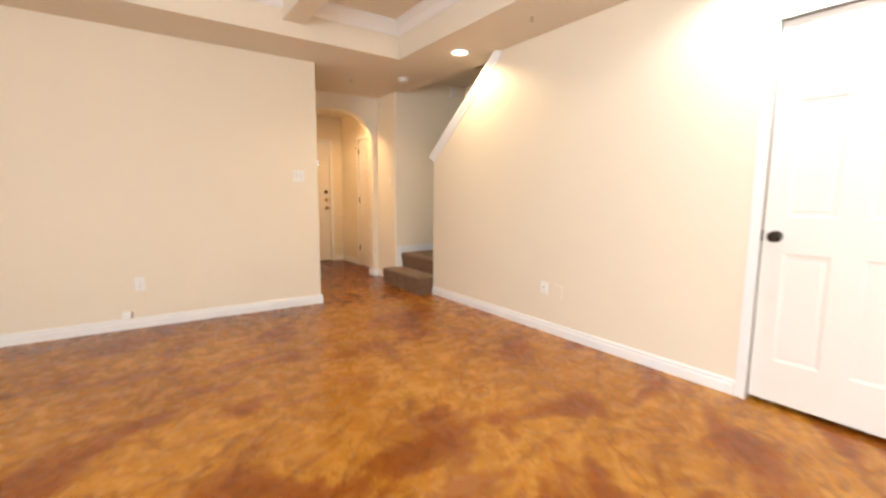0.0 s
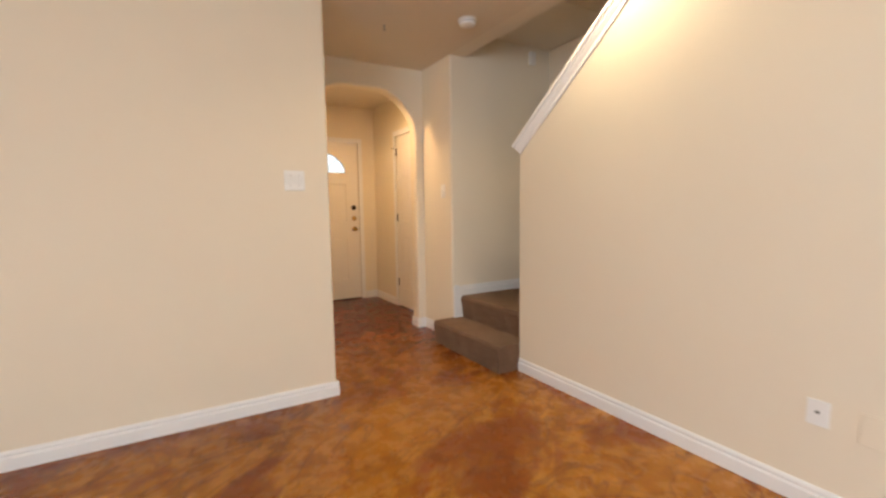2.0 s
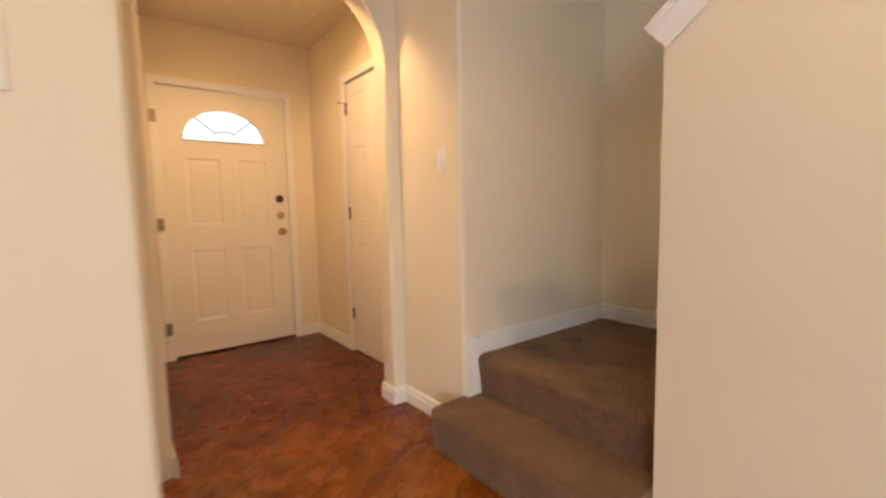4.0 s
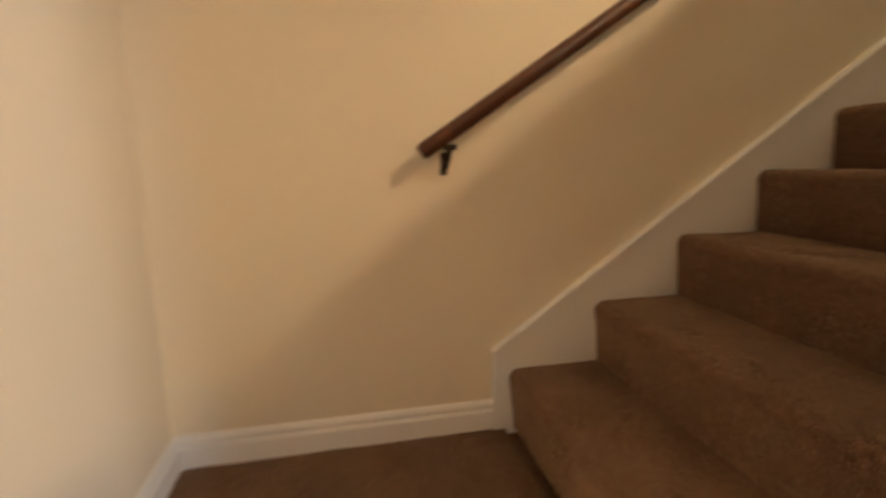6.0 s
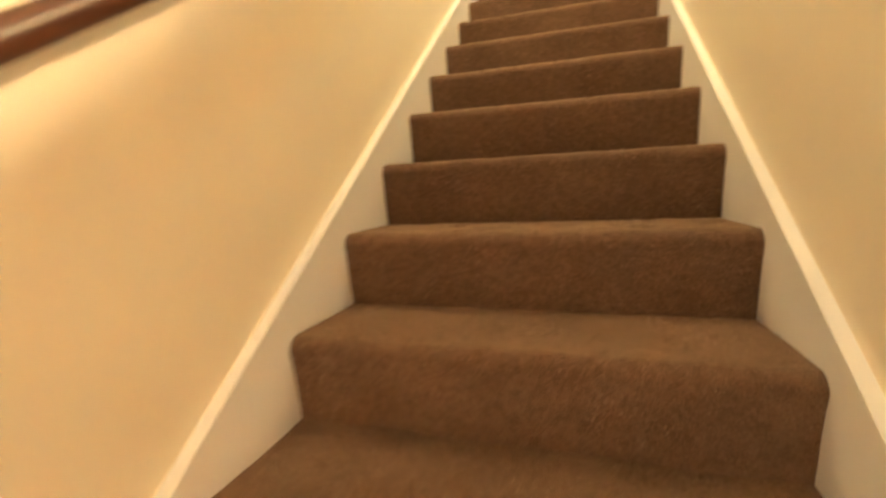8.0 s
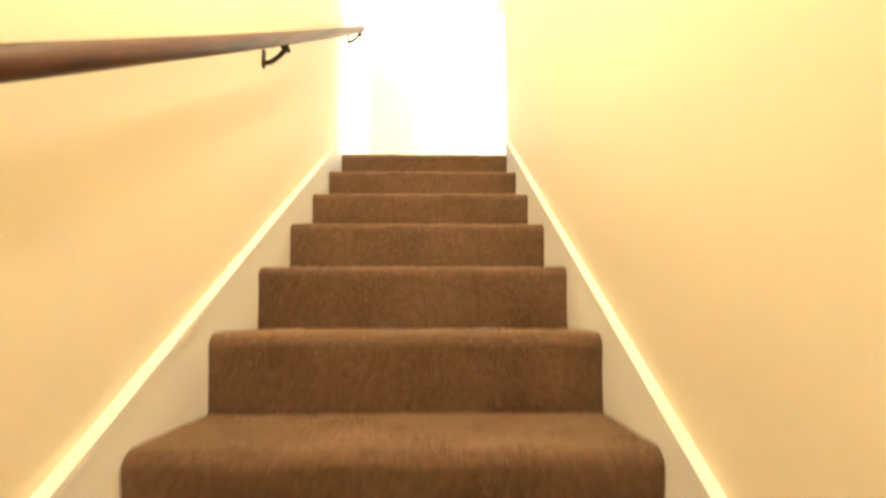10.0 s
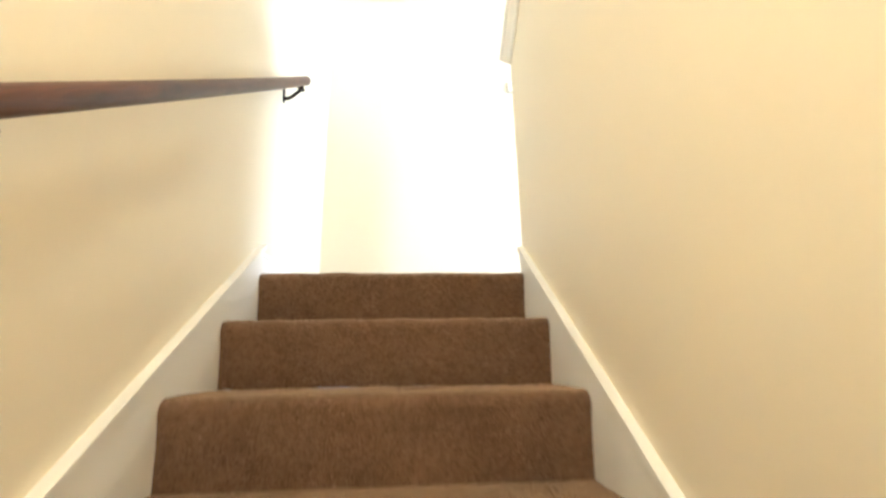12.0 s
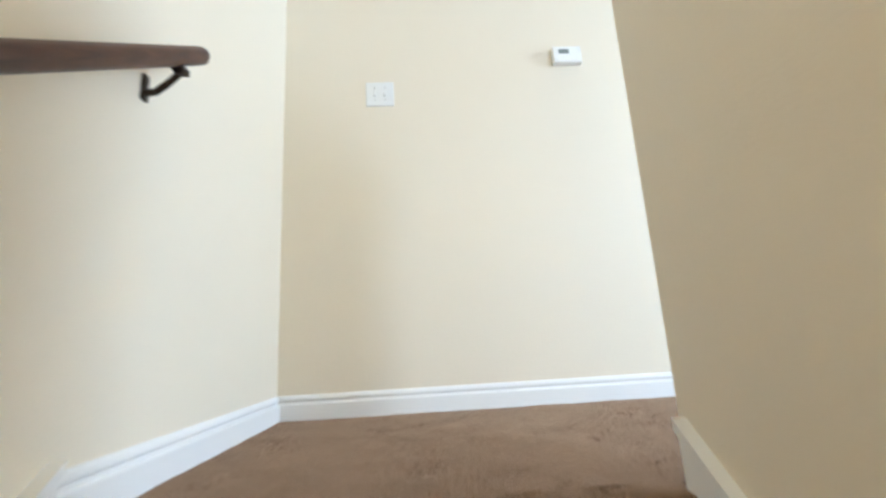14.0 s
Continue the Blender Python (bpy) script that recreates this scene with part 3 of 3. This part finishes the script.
def frame_outline(u0, u1, top, w):
    return [(u0 - w, 0), (u0 - w, top + w), (u1 + w, top + w), (u1 + w, 0), (u1, 0), (u1, top), (u0, top), (u0, 0)]


def panelled(parent, m, width, height, panels, arched=None, thick=0.040):
    """A moulded door leaf in its own frame: x across, z up, front at y = 0 facing -y."""
    xs = sorted({0, width, *[p[0] for p in panels], *[p[2] for p in panels], *([arched[0], arched[2]] if arched else [])})
    zs = sorted({0.012, height, *[p[1] for p in panels], *[p[3] for p in panels], *([arched[1], arched[3]] if arched else [])})
    bm = bmesh.new()
    grid = {(i, j): bm.verts.new((x, 0, z)) for i, x in enumerate(xs) for j, z in enumerate(zs)}
    sunk, lost = [], []
    for i in range(len(xs) - 1):
        for j in range(len(zs) - 1):
            f = bm.faces.new((grid[i, j], grid[i + 1, j], grid[i + 1, j + 1], grid[i, j + 1]))
            cx, cz = (xs[i] + xs[i + 1]) / 2, (zs[j] + zs[j + 1]) / 2
            for k, p in enumerate(panels):
                if p[0] < cx < p[2] and p[1] < cz < p[3]:
                    sunk.append((k, f))
            if arched and arched[0] < cx < arched[2] and arched[1] < cz < arched[3]:
                lost.append(f)
    bmesh.ops.recalc_face_normals(bm, faces=bm.faces[:])
    for k in range(len(panels)):
        faces = [f for i, f in sunk if i == k]
        bmesh.ops.inset_region(bm, faces=faces, thickness=0.014, depth=0.0, use_even_offset=True)
        for v in {v for f in faces for v in f.verts}:
            v.co.y += 0.007
    if lost:
        bmesh.ops.delete(bm, geom=lost, context="FACES")
    rim = [e for e in bm.edges if e.is_boundary]
    ret = bmesh.ops.extrude_edge_only(bm, edges=rim)
    for v in ret["geom"]:
        if isinstance(v, bmesh.types.BMVert):
            v.co.y = thick
    bmesh.ops.recalc_face_normals(bm, faces=bm.faces[:])
    leaf = part("leaf", bm, DOOR, parent, "white moulded door leaf")
    leaf.matrix_local = m
    back = slab(0.002, thick, 0.014, width - 0.002, thick + 0.004, height - 0.002) if not arched else None
    if back:
        ob = part("back_sheet", back, DOOR, leaf)
    for p in panels:
        bm = bmesh.new()
        box(bm, p[0] + 0.030, 0.0045, p[1] + 0.030, p[2] - 0.030, 0.012, p[3] - 0.030, bevel=0.006, segments=2)
        part("panel", bm, DOOR, leaf)
    return leaf


def hinge(parent, m):
    bm = slab(-0.004, -0.002, -0.045, 0.030, 0.002, 0.045, bevel=0.001)
    rod(bm, (-0.004, -0.004, -0.046), (-0.004, -0.004, 0.046), 0.006, 10)
    ob = part("hinge", bm, BRONZE, parent, "dark bronze hinge")
    ob.matrix_local = m
    return ob


KNOB = [(0.031, 0.0), (0.031, 0.004), (0.024, 0.009), (0.013, 0.012), (0.012, 0.030), (0.020, 0.036), (0.027, 0.044), (0.028, 0.054), (0.022, 0.062), (0.0, 0.064)]
BOLT = [(0.032, 0.0), (0.032, 0.010), (0.026, 0.018), (0.012, 0.019), (0.0, 0.020)]

# front door, seen from inside
SLAB_Y = 3.168
door = structure("door_1", None, None, "white front door with an arched window and brass locks")
w = 0.905
ox = -0.957
fan = (0.135, 1.635, 0.755, 1.895)
PAN = [(0.155, 1.010, 0.395, 1.515), (0.505, 1.010, 0.745, 1.515), (0.155, 0.265, 0.395, 0.815), (0.505, 0.265, 0.745, 0.815)]
leaf = panelled(door, pose(ox, SLAB_Y, 0), w, 2.030, PAN, fan)
# the arched light: infill round the arch, its rim and its glass
cx, cz, ra, rb = (fan[0] + fan[2]) / 2, fan[1] + 0.022, 0.290, 0.232
arch_pts = [(cx + ra * math.cos(math.pi * i / 28), cz + rb * math.sin(math.pi * i / 28)) for i in range(29)]
fill = [(fan[0], fan[1]), (fan[0], fan[3]), (fan[2], fan[3]), (fan[2], fan[1])]
bm = bmesh.new()
half = [(fan[2], fan[1]), (fan[2], fan[3]), (cx, fan[3])] + [p for p in arch_pts[14::-1]] + [(cx + ra, fan[1])]
prism(bm, half, "y", 0.0, 0.040)
prism(bm, [(2 * cx - x, z) for x, z in half], "y", 0.0, 0.040)
box(bm, cx - ra, 0, fan[1], cx + ra, 0.040, cz)
part("light_surround", bm, DOOR, leaf)
bm = bmesh.new()
rim_out = [(cx + (ra + 0.012) * math.cos(math.pi * i / 28), cz + (rb + 0.012) * math.sin(math.pi * i / 28)) for i in range(29)]
for i in range(28):
    prism(bm, [rim_out[i], rim_out[i + 1], arch_pts[i + 1], arch_pts[i]], "y", -0.010, 0.012)
box(bm, cx - ra - 0.012, -0.010, cz - 0.014, cx + ra + 0.012, 0.012, cz, bevel=0.003)
part("light_rim", bm, DOOR, leaf, "white rim of the arched window")
pane = part("pane", prism(bmesh.new(), arch_pts, "y", 0.018, 0.024), GLASS, leaf, "clear arched glass")
pane.visible_shadow = False
# leaded lines in the glass
bm = bmesh.new()
for a in (46, 134):
    rod(bm, (cx + 0.09 * math.cos(radians(a)), 0.014, cz + 0.075 * math.sin(radians(a))), (cx + ra * math.cos(radians(a)), 0.014, cz + rb * math.sin(radians(a))), 0.0062, 6)
for i in range(10):
    a, b = math.pi * (0.15 + 0.07 * i), math.pi * (0.15 + 0.07 * (i + 1))
    rod(bm, (cx + 0.10 * math.cos(a), 0.014, cz + 0.075 * math.sin(a)), (cx + 0.10 * math.cos(b), 0.014, cz + 0.075 * math.sin(b)), 0.0062, 6)
part("leading", bm, GREY, leaf, "thin grey lead lines")
for z, prof, mat, lab in ((1.206, BOLT, BRONZE, "black deadbolt"), (1.066, BOLT, BRASS, "brass deadbolt"), (0.929, KNOB, BRASS, "brass door knob")):
    ob = part("knob" if prof is KNOB else "deadbolt", lathe(bmesh.new(), prof, pose(w - 0.068, 0, z, 90, 0, 0)), mat, leaf, lab, True)
    if prof is BOLT:
        part("thumb_turn", slab(w - 0.073, -0.036, z - 0.018, w - 0.063, -0.018, z + 0.018, bevel=0.003), mat, ob)
    part("strike_plate", slab(w + 0.004, -0.004, z - 0.030, w + 0.010, 0.012, z + 0.030), STEEL, door).matrix_local = pose(ox, SLAB_Y, 0)
for z in (0.24, 1.02, 1.80):
    ob = hinge(door, pose(ox - 0.040, YD - 0.022, z))
    ob.data.materials[0] = PEWTER
    ob["label"] = "dull pewter hinge"
casing(door, frame_outline(FX0 + 0.004, FX1 - 0.004, FH - 0.006, 0.055), "y", YD - 0.014, YD + 0.001)
casing(door, frame_outline(FX0 + 0.004, FX1 - 0.004, FH - 0.006, 0.022), "y", YD - 0.020, YD - 0.013)
part("threshold", slab(FX0, YD - 0.012, 0.001, FX1, YD + 0.11, 0.014, bevel=0.003), DARK, door, "dark metal threshold")

# closet door in the entry, in the wall that faces the arch's side
door = structure("door_2", None, None, "white panelled closet door with bronze hinges")
SIX = [(0.105, 1.665, 0.300, 1.935), (0.410, 1.665, 0.605, 1.935), (0.105, 1.030, 0.300, 1.560), (0.410, 1.030, 0.605, 1.560), (0.105, 0.230, 0.300, 0.850), (0.410, 0.230, 0.605, 0.850)]
leaf = panelled(door, pose(XH + 0.006, 2.446, 0, 0, 0, -90), 0.712, 2.025, SIX)
for z in (0.299, 1.075, 1.847):
    hinge(door, pose(XH - 0.003, 2.451, z, 0, 0, -90))
part("knob", lathe(bmesh.new(), KNOB, pose(0.712 - 0.062, 0, 0.95, 90, 0, 0)), BRONZE, leaf, "dark bronze knob", True)
casing(door, frame_outline(1.732, 2.448, 2.036, 0.055), "x", XH - 0.014, XH + 0.001)
bm = slab(XH - 0.05, 2.462, 1.893, XH - 0.012, 2.470, 1.899)
part("hinge_stop", bm, BRONZE, door, "small bronze stop on the top hinge")

# closet door under the stairs
door = structure("door_3", None, None, "white six-panel closet door under the stairs")
SIX = [(0.100, 1.790, 0.300, 1.968), (0.420, 1.790, 0.620, 1.968), (0.100, 1.040, 0.300, 1.648), (0.420, 1.040, 0.620, 1.648), (0.100, 0.245, 0.300, 0.848), (0.420, 0.245, 0.620, 0.848)]
leaf = panelled(door, pose(0.012, CD0 - 0.012, 0.018, 0, 0, -90), 0.742, 2.058, SIX)
knob = part("knob", lathe(bmesh.new(), KNOB, pose(0.060, 0, 0.935, 90, 0, 0)), BRONZE, leaf, "dark bronze door knob", True)
part("strike_plate", slab(-0.010, -0.006, 0.905, -0.003, 0.010, 0.965), BRONZE, leaf)
casing(door, frame_outline(CD1 + 0.006, CD0 - 0.006, 2.084, 0.055), "x", -0.014, 0.001)
casing(door, frame_outline(CD1 + 0.006, CD0 - 0.006, 2.084, 0.020), "x", -0.020, -0.013)
# dark sheet behind the door: the closet's shade is put into its colour
structure("wall_closet", slab(XW + 0.3, CD1 - 0.1, 0, XW + 0.36, CD0 + 0.1, 2.2), DARK, "dark sheet standing in for the shade inside the closet")

# ---- handrail ----
RA, RB = Vector((1.078, 0.262, 1.208)), Vector((1.072, -3.728, 4.058))
rail = thing("handrail", None, None, "dark red-brown wooden handrail on the stairwell wall", "handrail")
prof = []
for i in range(20):
    a = 2 * math.pi * i / 20
    prof.append((0.0205 * math.cos(a) * (1.0 if math.sin(a) > -0.3 else 0.9), 0.021 * math.sin(a)))
bm = bmesh.new()
d = (RB - RA).normalized()
nrm = Vector((0, -d.z, d.y))
nrm = nrm if nrm.z > 0 else -nrm
rings = []
for s, k in ((0.0, 0.82), (0.006, 0.97), (0.014, 1.0), *[(0.05 + 0.1 * i, 1.0) for i in range(48)], ((RB - RA).length - 0.014, 1.0), ((RB - RA).length - 0.004, 0.95), ((RB - RA).length, 0.8)):
    u = s / (RB - RA).length
    bow = Vector((0, 0, -0.108 * u * (1 - u)))
    rings.append([bm.verts.new(RA + d * s + bow + Vector((1, 0, 0)) * a * k + nrm * b * k) for a, b in prof])
for r0, r1 in zip(rings, rings[1:]):
    for i in range(20):
        bm.faces.new((r0[i], r0[(i + 1) % 20], r1[(i + 1) % 20], r1[i]))
bm.faces.new(rings[0]), bm.faces.new(rings[-1])
bmesh.ops.recalc_face_normals(bm, faces=bm.faces[:])
part("rail", bm, WOOD, rail, smooth=True)
for y in (0.190, -1.12, -2.40, -3.645):
    u = (y - RA.y) / (RB.y - RA.y)
    z = RA.z + (RB.z - RA.z) * u - 0.108 * u * (1 - u)
    x = RA.x + (RB.x - RA.x) * (y - RA.y) / (RB.y - RA.y)
    br = part("bracket", slab(XE - 0.006, y - 0.010, z - 0.105, XE, y + 0.010, z - 0.045, bevel=0.002), BRONZE, rail, "dark bronze bracket")
    bm = bmesh.new()
    p = [Vector((XE - 0.004, y, z - 0.088)), Vector((XE - 0.026, y, z - 0.086)), Vector((XE - 0.050, y, z - 0.066)), Vector((x + 0.004, y, z - 0.046)), Vector((x, y, z - 0.036))]
    for a, b in zip(p, p[1:]):
        rod(bm, a, b, 0.0075, 10)
    part("arm", bm, BRONZE, br)
    part("saddle", slab(x - 0.012, y - 0.016, z - 0.042, x + 0.012, y + 0.016, z - 0.028, bevel=0.002), BRONZE, br)


# ---- small fittings ----
def on_wall(name, m, width, height, label, category, kind_of):
    """A plate on a wall: local x across, z up, facing -y."""
    ob = thing(name, None, None, label, category)
    plate = part("plate", slab(-width / 2, -0.006, -height / 2, width / 2, 0.0005, height / 2, bevel=0.003), PLASTIC, ob)
    if kind_of == "outlet":
        for s in (-0.02, 0.02):
            r = part("receptacle", slab(-0.016, -0.0085, s - 0.014, 0.016, -0.005, s + 0.014, bevel=0.003), PLASTIC, ob)
            for u in (-0.006, 0.006):
                part("slot", slab(u - 0.0012, -0.0092, s - 0.004, u + 0.0012, -0.0084, s + 0.006), DARK, r)
    if kind_of[:6] == "switch":
        n = int(kind_of[6:])
        for i in range(n):
            u = (i - (n - 1) / 2) * 0.046
            t = part("toggle", slab(u - 0.005, -0.016, -0.011, u + 0.005, -0.005, 0.011, bevel=0.002), PLASTIC, ob)
            part("slot", slab(u - 0.006, -0.0068, -0.013, u + 0.006, -0.0058, 0.013), PLASTIC, ob)
            for s in (-0.030, 0.030):
                part("screw", rod(bmesh.new(), (u, -0.0075, s), (u, -0.005, s), 0.003, 8), STEEL, ob)
    if kind_of == "jack":
        part("jack", rod(bmesh.new(), (0, -0.012, 0.004), (0, -0.005, 0.004), 0.006, 10), BRONZE, ob)
        part("slot", slab(-0.024, -0.0072, -0.004, 0.020, -0.0058, 0.008), PLASTIC, ob)
    ob.matrix_world = m
    return ob


on_wall("wall_outlet", pose(-2.845, YL, 0.385), 0.072, 0.116, "white wall outlet low on the cream wall", "outlet", "outlet")
on_wall("light_switch", pose(-1.458, YL, 1.345), 0.116, 0.116, "white double light switch near the wall's end", "light switch", "switch2")
on_wall("cable_outlet", pose(0, -1.717, 0.380, 0, 0, -90), 0.072, 0.100, "white cable outlet with a dark socket", "outlet", "jack")
ob = on_wall("blank_plate", pose(0, -1.872, 0.372, 0, 0, -90), 0.072, 0.112, "blank wall plate painted cream like the wall", "wall plate", "blank")
ob.children[0].data.materials[0] = WALL
on_wall("light_switch", pose(0.003, 1.054, 1.330, 0, 0, -90), 0.072, 0.116, "white single light switch beside the arch", "light switch", "switch1")
on_wall("light_switch", pose(0.724, YU, 4.463, 0, 0, 180), 0.125, 0.118, "white double light switch at the head of the stairs", "light switch", "switch2")

ob = thing("junction_box", None, None, "small white cable box on top of the baseboard", "cable box")
part("body", slab(-0.034, -0.030, 0, 0.034, 0, 0.062, bevel=0.004), PLASTIC, ob)
part("lid", slab(-0.030, -0.034, 0.004, 0.030, -0.029, 0.058, bevel=0.002), PLASTIC, ob)
part("cable", rod(bmesh.new(), (0.041, -0.006, 0.0), (0.041, -0.006, 0.055), 0.004, 8), PLASTIC, ob, "white cable end")
ob.matrix_world = pose(-2.955, YL, 0.094)

ob = thing("thermostat", None, None, "white wall thermostat with a small grey screen", "thermostat")
body = part("body", slab(-0.066, -0.028, -0.042, 0.066, 0, 0.042, bevel=0.005), PLASTIC, ob)
part("screen", slab(-0.040, -0.0295, 0.004, 0.008, -0.027, 0.026, bevel=0.001), GREY, body, "grey display")
part("cover", slab(-0.064, -0.031, -0.040, 0.064, -0.027, -0.010, bevel=0.002), PLASTIC, body)
for i in range(3):
    part("button", slab(0.026 + 0.012 * i, -0.0305, 0.008, 0.034 + 0.012 * i, -0.027, 0.016, bevel=0.001), PLASTIC, body)
ob.matrix_world = pose(-0.141, YU, 4.626, 0, 0, 180)

ob = thing("smoke_detector", None, None, "round white smoke detector on the hall ceiling", "smoke detector")
part("base", lathe(bmesh.new(), [(0.066, 0.0), (0.066, -0.010), (0.060, -0.012), (0.0, -0.012)], pose(0, 0, 0)), PLASTIC, ob, smooth=True)
part("cover", lathe(bmesh.new(), [(0.056, -0.012), (0.058, -0.022), (0.052, -0.036), (0.040, -0.042), (0.0, -0.043)], pose(0, 0, 0)), PLASTIC, ob, smooth=True)
part("vent_ring", lathe(bmesh.new(), [(0.0585, -0.018), (0.0585, -0.022), (0.05, -0.022), (0.05, -0.018)], pose(0, 0, 0)), GREY, ob)
ob.matrix_world = pose(-0.239, 0.279, H)


def recessed(x, y, z, label):
    ob = thing("recessed_light", None, None, label, "ceiling light")
    part("trim_ring", lathe(bmesh.new(), [(0.070, 0.0), (0.098, 0.0), (0.096, -0.006), (0.078, -0.008), (0.070, -0.002)], pose(0, 0, 0), 40), PLASTIC, ob, smooth=True)
    part("lens", lathe(bmesh.new(), [(0.072, -0.001), (0.060, -0.004), (0.0, -0.005)], pose(0, 0, 0), 32), LENS, ob, "glowing lamp lens", True).visible_shadow = False
    ob.matrix_world = pose(x, y, z)
    return ob


recessed(-0.27, -0.83, H, "lit recessed ceiling light beside the stair wall")
recessed(-0.28, -3.35, H, "lit recessed ceiling light above the closet door")
recessed(-0.60, 1.70, H, "lit recessed ceiling light in the entry")


# globe added round the unseen stairwell lamp; its form and place are assumed
fit = thing("stairwell_light", None, None, "lit globe light added out of view under the stairwell ceiling", "ceiling light")
part("canopy", lathe(bmesh.new(), [(0.06, 0.0), (0.058, -0.02), (0.012, -0.03), (0.010, -0.16), (0.0, -0.16)], pose(0, 0, 0)), BRONZE, fit, smooth=True)
part("globe", lathe(bmesh.new(), [(0.02, -0.14), (0.06, -0.17), (0.075, -0.22), (0.06, -0.27), (0.0, -0.295)], pose(0, 0, 0)), LENS, fit, "glowing glass globe", True).visible_shadow = False
fit.matrix_world = pose(0.64, -1.45, 3.983)


def sprinkler(x, y, z):
    ob = thing("fire_sprinkler", None, None, "small metal fire sprinkler head in the ceiling", "sprinkler", group="ceiling sprinklers")
    part("flange", lathe(bmesh.new(), [(0.030, 0.0), (0.028, -0.004), (0.012, -0.006), (0.0, -0.006)], pose(0, 0, 0)), CEIL, ob)
    part("body", lathe(bmesh.new(), [(0.008, -0.004), (0.008, -0.018), (0.004, -0.022), (0.004, -0.038), (0.0, -0.038)], pose(0, 0, 0), 12), STEEL, ob)
    part("deflector", lathe(bmesh.new(), [(0.014, -0.038), (0.014, -0.040), (0.0, -0.040)], pose(0, 0, 0), 16), STEEL, ob)
    ob.matrix_world = pose(x, y, z)


sprinkler(-0.344, -1.808, H)
sprinkler(-0.724, 0.617, H)

ob = thing("door_chime", None, None, "small white door chime high on the landing wall", "door chime")
part("body", slab(-0.035, -0.032, -0.060, 0.035, 0, 0.060, bevel=0.006), PLASTIC, ob)
part("cover", slab(-0.030, -0.036, -0.054, 0.030, -0.031, 0.054, bevel=0.003), PLASTIC, ob)
ob.matrix_world = pose(0.915, YB, 2.585)

ob = thing("door_stop", None, None, "small dark door stop on the entry baseboard", "door stop")
part("stem", rod(bmesh.new(), (0, 0, 0), (0.060, 0, 0), 0.006, 10), BRONZE, ob)
part("tip", rod(bmesh.new(), (0.058, 0, 0), (0.072, 0, 0), 0.010, 12), DARK, ob)
ob.matrix_world = pose(-1.198, 2.36, 0.045)

ob = thing("wall_vent", None, None, "painted metal air vent high on the wall", "air vent")
part("frame", slab(-0.13, -0.008, 0, 0.13, 0.0, 0.13, bevel=0.003), CEIL, ob)
for i in range(6):
    part("slat", slab(-0.110, -0.013, 0.016 + i * 0.017, 0.110, -0.007, 0.026 + i * 0.017), CEIL, ob)
ob.matrix_world = pose(0.775, YU, 5.318, 0, 0, 180)
